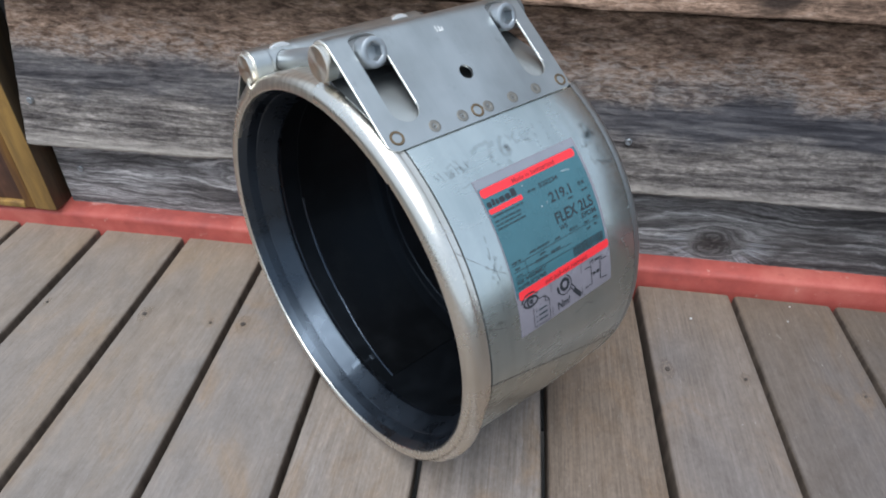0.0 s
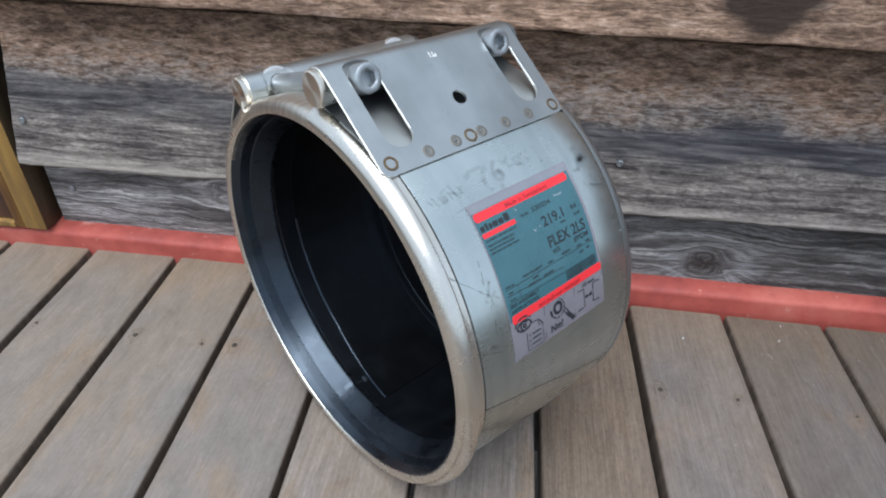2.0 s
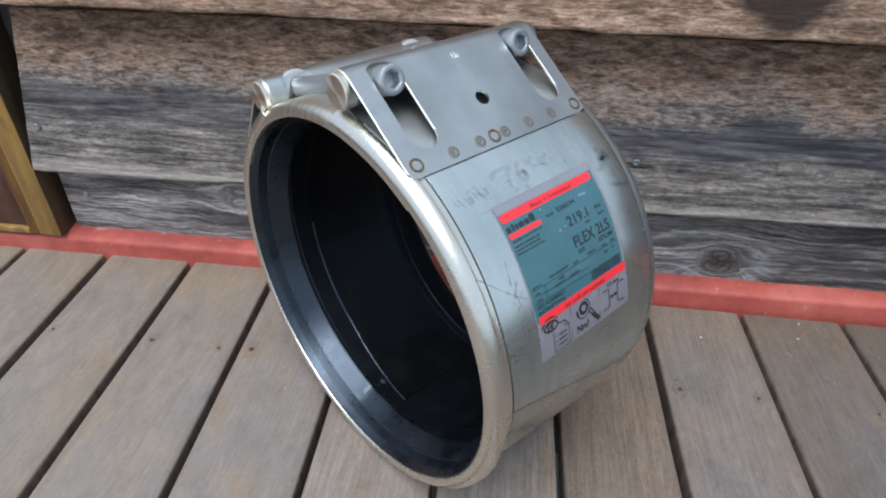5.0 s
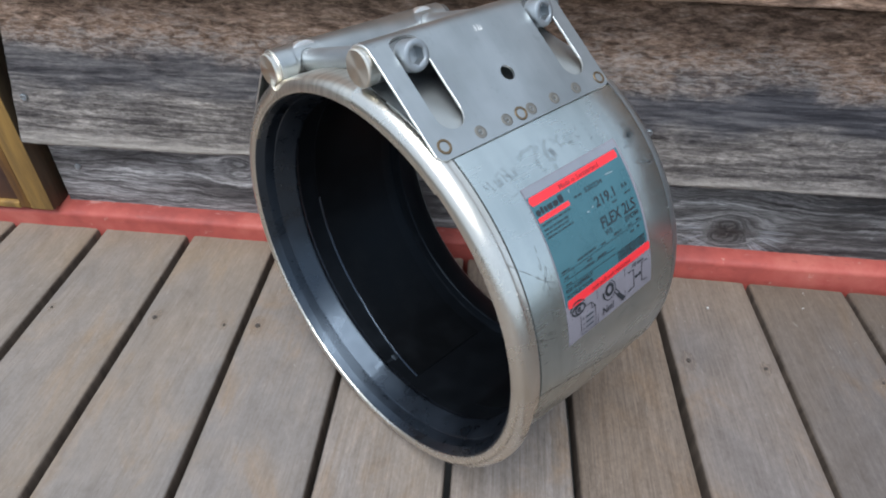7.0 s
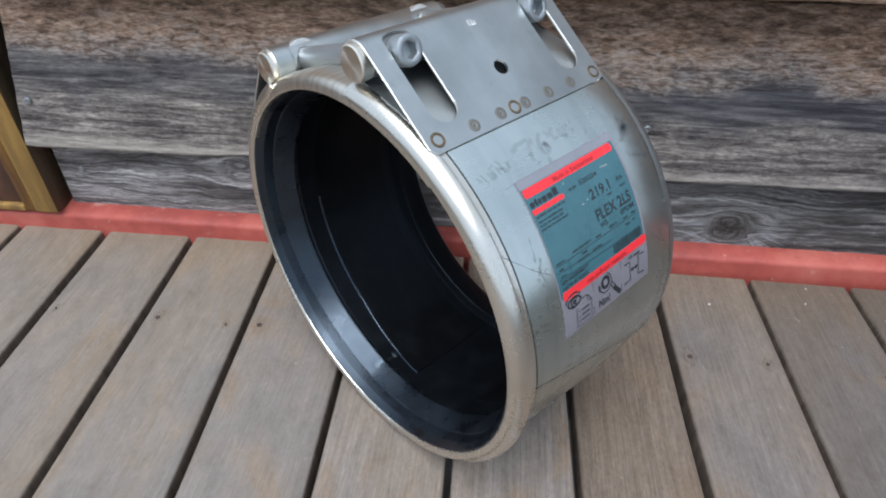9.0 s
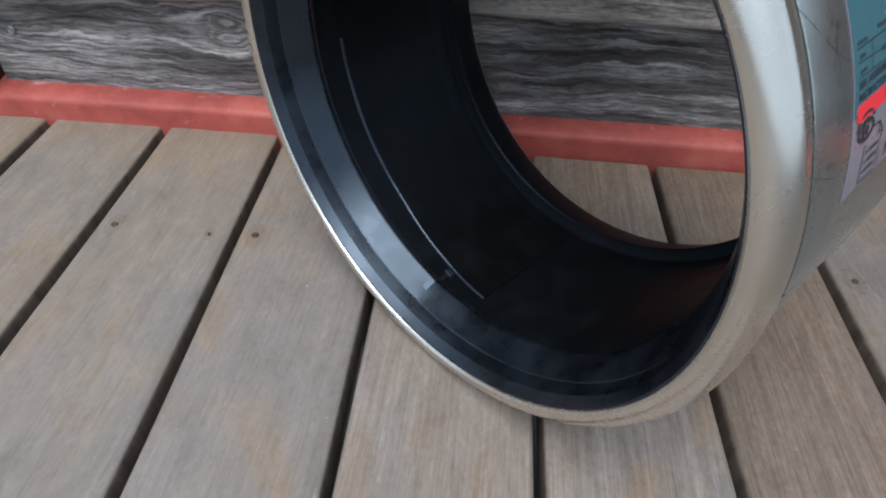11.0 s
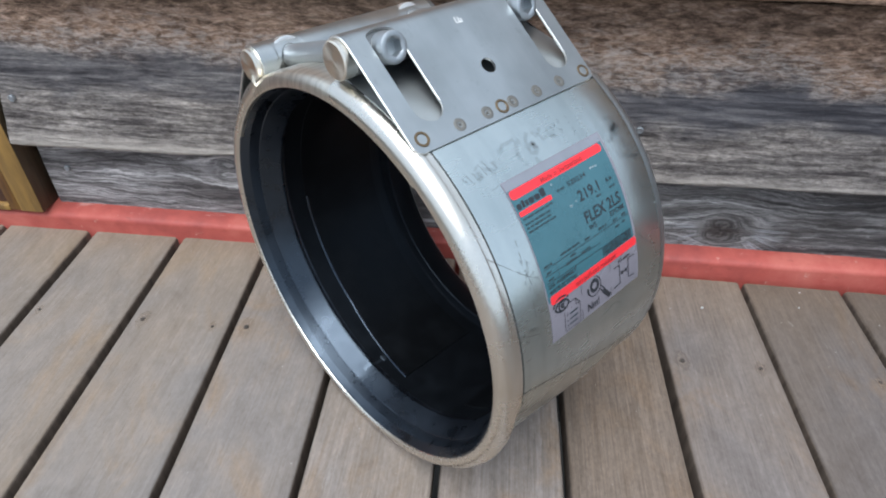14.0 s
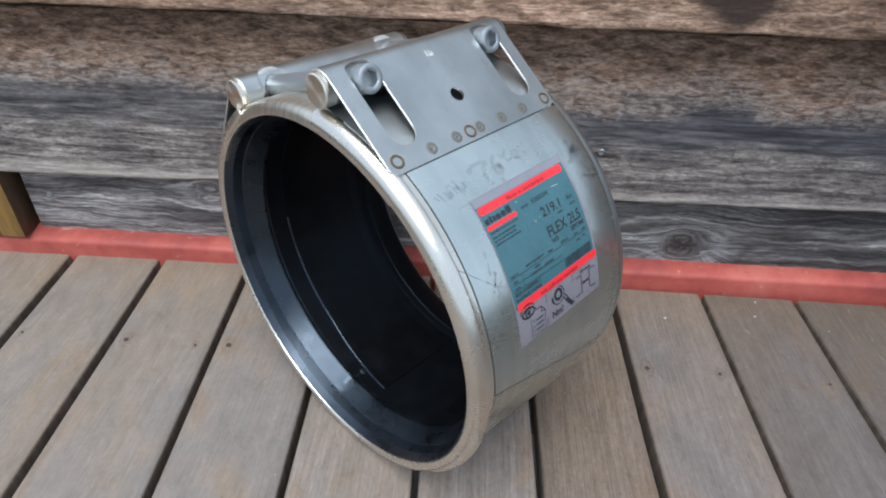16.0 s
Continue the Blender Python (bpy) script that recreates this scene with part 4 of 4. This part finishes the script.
bolt_dir = (ca - cb).normalized()
for s in BOLT_S:
    off = Vector((0, s, 0))
    bm = rod(bmesh.new(), cb + off - bolt_dir * 0.006, ca + off, 0.0062, 28)
    bolt = part("bolt", bm, M_BOLT, coupling, "galvanised bolt between the pins")
    # socket head: chamfered rim and a six-sided recess
    bm = bmesh.new()
    side1 = Vector((0, 1, 0))
    side2 = bolt_dir.cross(side1)
    face = ca + off + bolt_dir * 0.0165
    def rim(d, r, n=36, hexed=0.0):
        pts = []
        for i in range(n):
            a = 2 * math.pi * i / n
            q = r
            if hexed:
                b = (a + math.pi / 6) % (math.pi / 3) - math.pi / 6
                q = r * math.cos(math.pi / 6) / math.cos(b)
            pts.append(face + bolt_dir * d + (side1 * math.cos(a) + side2 * math.sin(a)) * q)
        return pts
    ring_strip(bm, [rim(-0.0090, 0.0076), rim(-0.0014, 0.0077), rim(-0.0004, 0.0074), rim(0.0, 0.0067), rim(0.0, 0.0050), rim(-0.0005, 0.0046, hexed=1), rim(-0.0055, 0.0044, hexed=1)])
    part("bolt_head", bm, M_BOLT, bolt, "socket head with a six-sided recess")
    # bright collar where the shank enters the far pin
    seat = cb + off
    tube = [[seat + bolt_dir * d + (side1 * math.cos(2 * math.pi * i / 36) + side2 * math.sin(2 * math.pi * i / 36)) * r for i in range(36)] for d, r in ((0.0010, 0.0112), (0.0056, 0.0114), (0.0066, 0.0110), (0.0068, 0.0102), (0.0064, 0.0070), (0.0050, 0.0060))]
    part("collar", ring_strip(bmesh.new(), tube, caps=False), M_EDGE, bolt, "bright steel collar")

# rounded bars added on the sheet's cut edges, their highlight put into the pale steel
def tube(path, radius=0.00062, n=8):
    """A thin round bar along a path."""
    loops = []
    for i, p in enumerate(path):
        ax = (path[min(i + 1, len(path) - 1)] - path[max(i - 1, 0)]).normalized()
        side = Vector((0, 1, 0)) if abs(ax.y) < 0.9 else Vector((1, 0, 0))
        side = (side - ax * side.dot(ax)).normalized()
        up = ax.cross(side)
        loops.append([p + (side * math.cos(2 * math.pi * k / n) + up * math.sin(2 * math.pi * k / n)) * radius for k in range(n)])
    return ring_strip(bmesh.new(), loops)


def along_sheet(s, w0, w1, sweep=0.0):
    """Points on the mid-line of the clamp plate at s: round the pin first, then down the flat."""
    r = oa - 0.0007
    turns = [aa + radians(sweep) * (1 - i / 24) for i in range(24)] if sweep else []
    return [Vector((ca.x + math.cos(a) * r, s, ca.z + math.sin(a) * r)) for a in turns] + [pa0 - na * 0.0007 + da * (w0 + (w1 - w0) * i / 4) + Vector((0, s, 0)) for i in range(5)]


flat_len = (fa - pa0).length
part("edge", tube(along_sheet(S0 + 0.0002, 0.0, flat_len - 0.0035, 190)), M_EDGE, plate_a, "added rounded bar on the cut edge, highlight in its colour")
for b in BOLT_S:
    part("edge", tube(along_sheet(b - 0.0003 + SLOT, 0.004, 0.0390), 0.0007), M_EDGE, plate_a, "added rounded bar on the cut edge, highlight in its colour")
part("casing_tail", revolve([(SEAM_A - 0.0008, R - 0.0004), (0.030, R - 0.0006), (0.030, R - 0.0016), (SEAM_A - 0.0008, R - 0.0016)], 61.6, 88.3, 24), M_CASE, coupling, "end of the casing sheet under the clamp plate")

# weld spots along the plate's lower edge
def disc_on_plate(s, w, rings, lift):
    bm = bmesh.new()
    o = pa0 + da * w + Vector((0, s, 0)) + na * lift
    for r0, r1, h in rings:
        n = 28
        lo = [[o + Vector((0, math.cos(2 * math.pi * i / n), 0)) * r + da * math.sin(2 * math.pi * i / n) * r + na * z for i in range(n)] for r, z in ((r0, 0.0), (r0 * 0.8 + r1 * 0.2, h), (r0 * 0.2 + r1 * 0.8, h), (r1, 0.0))]
        ring_strip(bm, lo, caps=False)
    return bm


for i, s in enumerate((0.0124, 0.0352, 0.0536, 0.0640, 0.0718, 0.0900, 0.1083, 0.1290)):
    big = i in (0, 3, 7)
    rings = [(0.0025, 0.0039, 0.00035)] if big else [(0.0012, 0.0034, 0.00012), (0.0002, 0.0008, 0.00025)]
    part("weld_spot", disc_on_plate(s, 0.0530 + 0.0008 * (i > 0), rings, 0.0001), M_BURN if big else M_SPOT, plate_a, "brown heat-tinted weld ring" if big else "pressed weld dimple")


# ---------------- what is printed and drawn on the casing ----------------
def wrap(u, v, h):
    """Millimetres across and down from the print's corner, and metres above the sheet, to a place on the casing."""
    return polar(R + 0.0001 + h, 50.0 - math.degrees((v - 0.4) / 1000 / R), 0.0375 + u / 1000)


def patch(u0, u1, v0, v1, h, nu=2, nv=2, corner=0.0, thick=0.00012):
    """A film on the casing with real thickness and rounded corners."""
    outline = []
    if corner:
        for cu, cv, a in ((u1 - corner, v0 + corner, -90), (u1 - corner, v1 - corner, 0), (u0 + corner, v1 - corner, 90), (u0 + corner, v0 + corner, 180)):
            outline += [(cu + corner * math.cos(radians(a + 15 * i)), cv + corner * math.sin(radians(a + 15 * i))) for i in range(7)]
        bm = bmesh.new()
        lo = [[wrap(u, v, h - thick) for u, v in outline], [wrap(u, v, h) for u, v in outline]]
        ring_strip(bm, lo)
        return bm
    bm = bmesh.new()
    rows = [[bm.verts.new(wrap(u0 + (u1 - u0) * i / nu, v0 + (v1 - v0) * j / nv, h)) for i in range(nu + 1)] for j in range(nv + 1)]
    for a, b in zip(rows, rows[1:]):
        for i in range(nu):
            bm.faces.new((a[i], a[i + 1], b[i + 1], b[i]))
    edge = rows[0] + [r[-1] for r in rows[1:]] + rows[-1][-2::-1] + [r[0] for r in rows[-2:0:-1]]
    low = [bm.verts.new(v.co - Vector((v.co.x, 0, v.co.z)).normalized() * thick) for v in edge]
    n = len(edge)
    for i in range(n):
        j = (i + 1) % n
        bm.faces.new((edge[i], edge[j], low[j], low[i]))
    return bm


def stroke(paths, width, h):
    """Pen lines: a flat ribbon along each path of (u, v)."""
    bm = bmesh.new()
    for path in paths:
        left, right = [], []
        for i, (u, v) in enumerate(path):
            a, b = path[max(i - 1, 0)], path[min(i + 1, len(path) - 1)]
            du, dv = b[0] - a[0], b[1] - a[1]
            ln = math.hypot(du, dv) or 1
            left.append((u - dv / ln * width / 2, v + du / ln * width / 2))
            right.append((u + dv / ln * width / 2, v - du / ln * width / 2))
        ring = [bm.verts.new(wrap(u, v, h)) for u, v in left] , [bm.verts.new(wrap(u, v, h)) for u, v in right]
        for i in range(len(path) - 1):
            bm.faces.new((ring[0][i], ring[0][i + 1], ring[1][i + 1], ring[1][i]))
    return bm


def arc(cu, cv, r, a0, a1, n=18, squash=1.0):
    return [(cu + r * math.cos(radians(a0 + (a1 - a0) * i / n)), cv + squash * r * math.sin(radians(a0 + (a1 - a0) * i / n))) for i in range(n + 1)]


def words(text, u, v, high, wide, h):
    """Letters as a mesh bent onto the casing; (u, v) is the lower left corner, in millimetres."""
    cu = bpy.data.curves.new("words", "FONT")
    cu.body, cu.size, cu.resolution_u, cu.offset = text, 1.0, 3, 0.016
    tmp = bpy.data.objects.new("words", cu)
    scene.collection.objects.link(tmp)
    bpy.context.view_layer.update()
    me = bpy.data.meshes.new_from_object(tmp.evaluated_get(bpy.context.evaluated_depsgraph_get()))
    bpy.data.objects.remove(tmp)
    bm = bmesh.new()
    bm.from_mesh(me)
    bpy.data.meshes.remove(me)
    xs, ys = [p.co.x for p in bm.verts], [p.co.y for p in bm.verts]
    x0, x1, y1 = min(xs), max(xs), max(max(ys), 0.5)
    for p in bm.verts:
        p.co = wrap(u + (p.co.x - x0) / (x1 - x0) * wide, v - p.co.y / y1 * high, h)
    return bm


H0, H1, H2, H3 = 0.00018, 0.00032, 0.00046, 0.00060
label = part("sticker", patch(-1.6, 73.8, 1.2, 87.6, H0, 4, 40), M_FILM, coupling, "printed sticker with a teal panel and two bright red bars")
part("print_panel", patch(-1.6 + 0.6, 71.8, 6.0, 64.5, H1, 4, 30), M_TEAL, label, "teal printed panel")
part("print_border", patch(-0.9, 72.4, 1.8, 6.1, H1, 4, 4), M_BORDER, label, "grey-blue printed border")
part("red_bar", patch(-0.4, 69.8, 6.4, 11.0, H2, corner=1.8), M_NEON, label, "bright red bar")
part("red_bar", patch(0.4, 73.2, 61.6, 66.4, H2, corner=1.6), M_NEON, label, "bright red bar")
part("red_bar", patch(-0.2, 23.0, 17.0, 19.5, H2, corner=0.9), M_NEON, label, "short bright red bar")
for u0, u1, v0 in ((0.4, 3.2, 13.4), (3.9, 5.6, 12.6), (6.3, 8.2, 13.4), (8.8, 12.2, 13.4), (12.9, 16.3, 13.4), (17.0, 20.4, 12.2)):
    part("logo_block", patch(u0, u1, v0, 16.2, H2, corner=0.7), M_INK, label, "dark block of a bold mark")
part("print", words("Made in Switzerland", 21, 10.2, 2.6, 32, H3), M_REDINK, label, "dull red words")
part("print", words("not pull-out resistant", 20, 65.5, 2.6, 34, H3), M_REDINK, label, "dull red words")
for text, u, v, hi, wi in (("520234", 36.0, 18.2, 2.4, 14.6), ("219.1", 39.5, 28.0, 5.4, 16.6), ("FLEX 2LS", 38.6, 39.6, 6.0, 30.0), ("EPDM", 57.2, 43.6, 2.7, 11.8), ("W5", 39.2, 43.6, 2.6, 5.8), ("8.6", 62.6, 26.4, 2.1, 4.8)):
    part("print", words(text, u, v, hi, wi, H2), M_INK, label, "dark printed characters")
part("print", words("SEE ASSEMBLY", 1.0, 57.6, 2.0, 22.0, H2), M_INK, label, "dark printed words")
part("print", words("INSTRUCTIONS", 1.2, 60.8, 2.0, 20.5, H2), M_INK, label, "dark printed words")
part("print", words("Nm!", 27.1, 84.8, 4.6, 9.8, H2), M_INK, label, "dark printed characters")
part("print", words("10 mm", 55.6, 70.2, 2.2, 10.4, H2), M_INK, label, "dark printed characters")
# lines of small print that cannot be read, word by word
rnd = random.Random(21)
for u0, u1, v, t in ((27.6, 34.4, 17.4, 1.1), (51.6, 55.8, 30.2, 1.0), (63.2, 68.0, 29.6, 1.1), (0.6, 22.2, 21.0, 0.9), (0.6, 18.4, 23.6, 0.9), (0.6, 17.6, 25.6, 0.9), (0.6, 20.2, 27.6, 0.9),
                     (1.4, 7.4, 46.4, 1.0), (14.4, 29.2, 45.6, 1.1), (33.6, 37.6, 46.2, 1.1), (45.4, 51.8, 45.8, 1.4), (57.8, 61.6, 46.4, 1.2), (65.4, 68.8, 46.2, 1.2),
                     (2.2, 5.8, 49.8, 1.0), (20.6, 25.4, 49.2, 1.1), (16.6, 25.4, 51.6, 1.2), (28.6, 36.0, 51.2, 1.2), (2.2, 6.2, 53.4, 1.0), (58.6, 61.8, 50.2, 1.2), (64.8, 68.2, 49.8, 1.2)):
    line = bmesh.new()
    while u0 < u1 - 0.4:
        w = min(rnd.uniform(1.4, 4.6), u1 - u0)
        bar = patch(u0, u0 + w, v - t / 2 * rnd.uniform(0.75, 1.0), v + t / 2, H2, thick=0.00008)
        me = bpy.data.meshes.new("bar")
        bar.to_mesh(me)
        bar.free()
        line.from_mesh(me)
        bpy.data.meshes.remove(me)
        u0 += w + rnd.uniform(0.5, 0.9)
    part("print_line", line, M_FAINT, label)
part("table_rule", stroke([[(0.8, 47.6), (70.6, 47.6)], [(0.8, 51.0), (44.0, 52.6)], [(0.8, 54.6), (44.0, 55.6)], [(10.0, 47.6), (10.0, 54.8)]], 0.28, H2), M_INK, label)
for path in ([(25.2, 12.9), (26.4, 13.5)], [(31.6, 26.8), (32.4, 27.6), (33.4, 27.2)], [(36.2, 26.2), (37.2, 26.7)], [(54.5, 15.6), (57.5, 15.9), (60.6, 16.1)]):
    part("pale_spot", stroke([path], 0.9, H3), M_SCUFF, label, "small pale spot")
rnd = random.Random(4)
bm = bmesh.new()
u = 44.6
while u < 70.2:
    w = rnd.choice((0.35, 0.5, 0.8))
    add = patch(u, u + w, 55.4, 61.0, H2, thick=0.00008)
    me = bpy.data.meshes.new("bars")
    add.to_mesh(me)
    add.free()
    bm.from_mesh(me)
    bpy.data.meshes.remove(me)
    u += w + rnd.choice((0.35, 0.45, 0.6))
part("bar_print", bm, M_INK, label, "block of dark upright bars")
# small drawings below the lower red bar
part("cell_rule", stroke([[(23.4, 67.0), (22.8, 86.6)], [(48.2, 67.0), (47.6, 86.0)]], 0.3, H2), M_INK, label)
part("eye_drawing", stroke([arc(7.6, 70.6, 5.2, 175, 365, squash=0.66), arc(7.6, 69.4, 5.2, 0, 180, squash=0.62), arc(7.8, 70.0, 0.9, 0, 360), arc(7.6, 70.0, 2.5, 40, 330), arc(7.4, 69.6, 6.3, 190, 330, squash=0.72)], 1.0, H2), M_INK, label)
part("sheet_drawing", stroke([[(13.4, 71.0), (18.0, 71.2), (20.9, 74.6), (20.7, 86.6), (8.4, 86.0), (8.6, 74.6)], [(18.0, 71.2), (17.8, 74.6), (20.9, 74.6)]], 0.5, H2), M_INK, label)
part("sheet_drawing", stroke([[(12.4, 77.4), (18.8, 77.4)], [(12.2, 80.4), (18.8, 80.4)], [(12.0, 83.4), (18.6, 83.4)], [(10.2, 77.4), (11.0, 77.4)], [(10.0, 80.4), (10.8, 80.4)], [(10.0, 83.4), (10.8, 83.4)]], 0.9, H2), M_FAINT, label)
part("wrench_drawing", stroke([arc(33.8, 72.2, 2.9, 0, 360, 28)], 1.9, H2), M_INK, label)
part("wrench_drawing", stroke([arc(33.6, 72.6, 5.4, -70, 150, 24), [(37.6, 75.6), (40.6, 79.6)], [(38.8, 74.4), (42.2, 78.2)]], 0.6, H2), M_INK, label)
part("wrench_drawing", stroke([arc(33.6, 72.6, 5.4, 150, 190, 6)], 1.5, H2), M_INK, label)
part("wrench_drawing", stroke([[(40.6, 78.6), (46.4, 85.0)]], 2.7, H2), M_INK, label)
part("pipe_drawing", stroke([[(50.9, 71.2), (56.1, 71.4), (56.2, 82.6), (50.2, 82.9)], [(70.0, 71.5), (64.3, 71.0), (63.8, 82.5), (69.4, 83.3)], [(57.2, 76.9), (62.8, 76.9)]], 0.7, H2), M_INK, label)
part("pipe_drawing", stroke([[(57.1, 76.9), (59.2, 76.9)], [(60.8, 76.9), (62.9, 76.9)]], 1.9, H2), M_INK, label)

# faded marker on the sheet, scratches, and a white paint mark on the plate
part("marker_writing", stroke([[(10.5, -13.0), (12.5, -14.6), (16.5, -14.4), (20.5, -14.8), (20.6, -13.0), (18.4, -8.5), (17.2, -3.5)], [(30.5, -15.2), (27.5, -12.5), (25.2, -8.5), (25.6, -5.0), (28.6, -3.6), (31.2, -5.6), (30.6, -8.6), (27.4, -8.8), (25.6, -6.6)]], 2.3, 0.00008), M_WRITE, coupling, "large faded grey marker figures")
part("marker_writing", stroke([[(39.6, -14.4), (36.6, -12.0), (37.4, -8.0), (40.6, -9.0)], [(43.0, -12.6), (42.0, -8.8), (44.4, -7.2)], [(46.4, -12.6), (47.2, -9.6)], [(50.0, -13.6), (48.6, -11.0)], [(53.6, -14.4), (52.8, -11.6)]], 1.5, 0.00009), M_WRITE, coupling, "large faded grey marker strokes")
part("marker_writing", stroke([[(-19, -9), (-17, -6)], [(-16, -10), (-14.5, -5)], [(-12, -9), (-11, -5), (-9, -8), (-8, -5)], [(-6, -10), (-5, -5)], [(-3, -11), (-2, -5)]], 0.7, 0.00008), M_MARKER, coupling, "faded grey marker strokes")
part("marker_writing", stroke([[(84, -4), (86, 1), (87, 6)], [(88, -2), (89, 4)], [(85, 3), (91, 5)], [(84, 19), (88, 20.5), (95, 23)], [(90, 17), (91, 24)]], 0.9, 0.00008), M_MARKER, coupling, "dark grey marker strokes")
rnd = random.Random(11)
whole, count_all = bmesh.new(), 0
for cu, cv, spread, count, wide in ((31, -9, 20, 14, 4.6), (86, 4, 5, 30, 3.0), (90, 21, 7, 20, 1.8), (92, 40, 5, 10, 1.6), (-6, -6, 9, 14, 2.4), (-10, 44, 3, 8, 2.0), (-17, 72, 9, 10, 2.4), (60, -9, 8, 7, 1.6)):
    for k in range(count):
        a = rnd.uniform(0, 360)
        u, v = cu + rnd.gauss(0, spread * 0.5) - 5 * math.cos(radians(a)), cv + rnd.gauss(0, 2.6) - 5 * math.sin(radians(a))
        count_all += 1
        b = stroke([arc(u, v, rnd.uniform(3.0, 8.0), a, a + rnd.uniform(15, 45), 7)], wide * rnd.uniform(0.3, 1.0), 0.00005 + 0.0000003 * count_all)
        me = bpy.data.meshes.new("smear")
        b.to_mesh(me)
        b.free()
        whole.from_mesh(me)
        bpy.data.meshes.remove(me)
tagged(part("smudge", whole, M_SMEAR, coupling), "grey smeared marker and grime on the sheet", kind="stuff")
for path in ([(-27.5, 27.5), (-22.2, 33.2), (-16.5, 38.6)], [(-15.2, 40.0), (-9, 45.4), (-3.2, 49.2)], [(-24.0, 70.2), (-17, 73.4), (-10.7, 75.8)], [(40, 96), (52, 93), (58, 97)], [(76, 62), (84, 70), (90, 74)]):
    part("scratch", stroke([path], 0.3, 0.00006), M_SCRATCH, coupling, "fine dark scratch")
for path in ([(-8.6, 27), (-9.6, 36), (-10.2, 46)], [(-10.8, 36), (-9.2, 45), (-8.2, 51)], [(-10.0, 50), (-10.4, 60), (-10.8, 66)]):
    part("streak", stroke([path], 0.6, 0.00007), M_MARKER, coupling, "smeared dark streak")
bm = bmesh.new()
for k, (s, w, ds, dw) in enumerate(((0.0690, 0.0022, 0.0006, 0.0036), (0.0711, 0.0026, 0.0006, 0.0030), (0.0728, 0.0036, 0.0006, 0.0024), (0.0704, 0.0052, 0.0028, 0.0006))):
    o = pa0 + da * w + Vector((0, s, 0)) + na * 0.00015
    bm.faces.new([bm.verts.new(o + Vector((0, a * ds, 0)) + da * (b * dw)) for a, b in ((0, 0), (1, 0), (1, 1), (0, 1))])
part("paint_mark", bm, M_WHITE, plate_a, "small white paint strokes")


# ---------------- small white flakes on the deck ----------------
def flake(x, y, r, seed):
    """A thin curled chip of white paint."""
    rnd = random.Random(seed)
    rim = [(math.cos(2 * math.pi * k / 9) * r * rnd.uniform(0.6, 1.1), math.sin(2 * math.pi * k / 9) * r * rnd.uniform(0.6, 1.1)) for k in range(9)]
    loops = [[Vector((x + a, y + b, z + 0.0004 * (a / r) ** 2)) for a, b in rim] for z in (-0.0004, 0.0006)]
    ob = part("paint_flake", ring_strip(bmesh.new(), loops), M_CHIP)
    return tagged(ob, "tiny white paint flake lying on the deck boards", "flake", "flakes on the deck")


for seed, (x, y, r) in enumerate(((0.5112, -0.0361, 0.0011), (0.6000, -0.0252, 0.0008), (0.6074, -0.0040, 0.0006))):
    flake(x, y, r, seed)
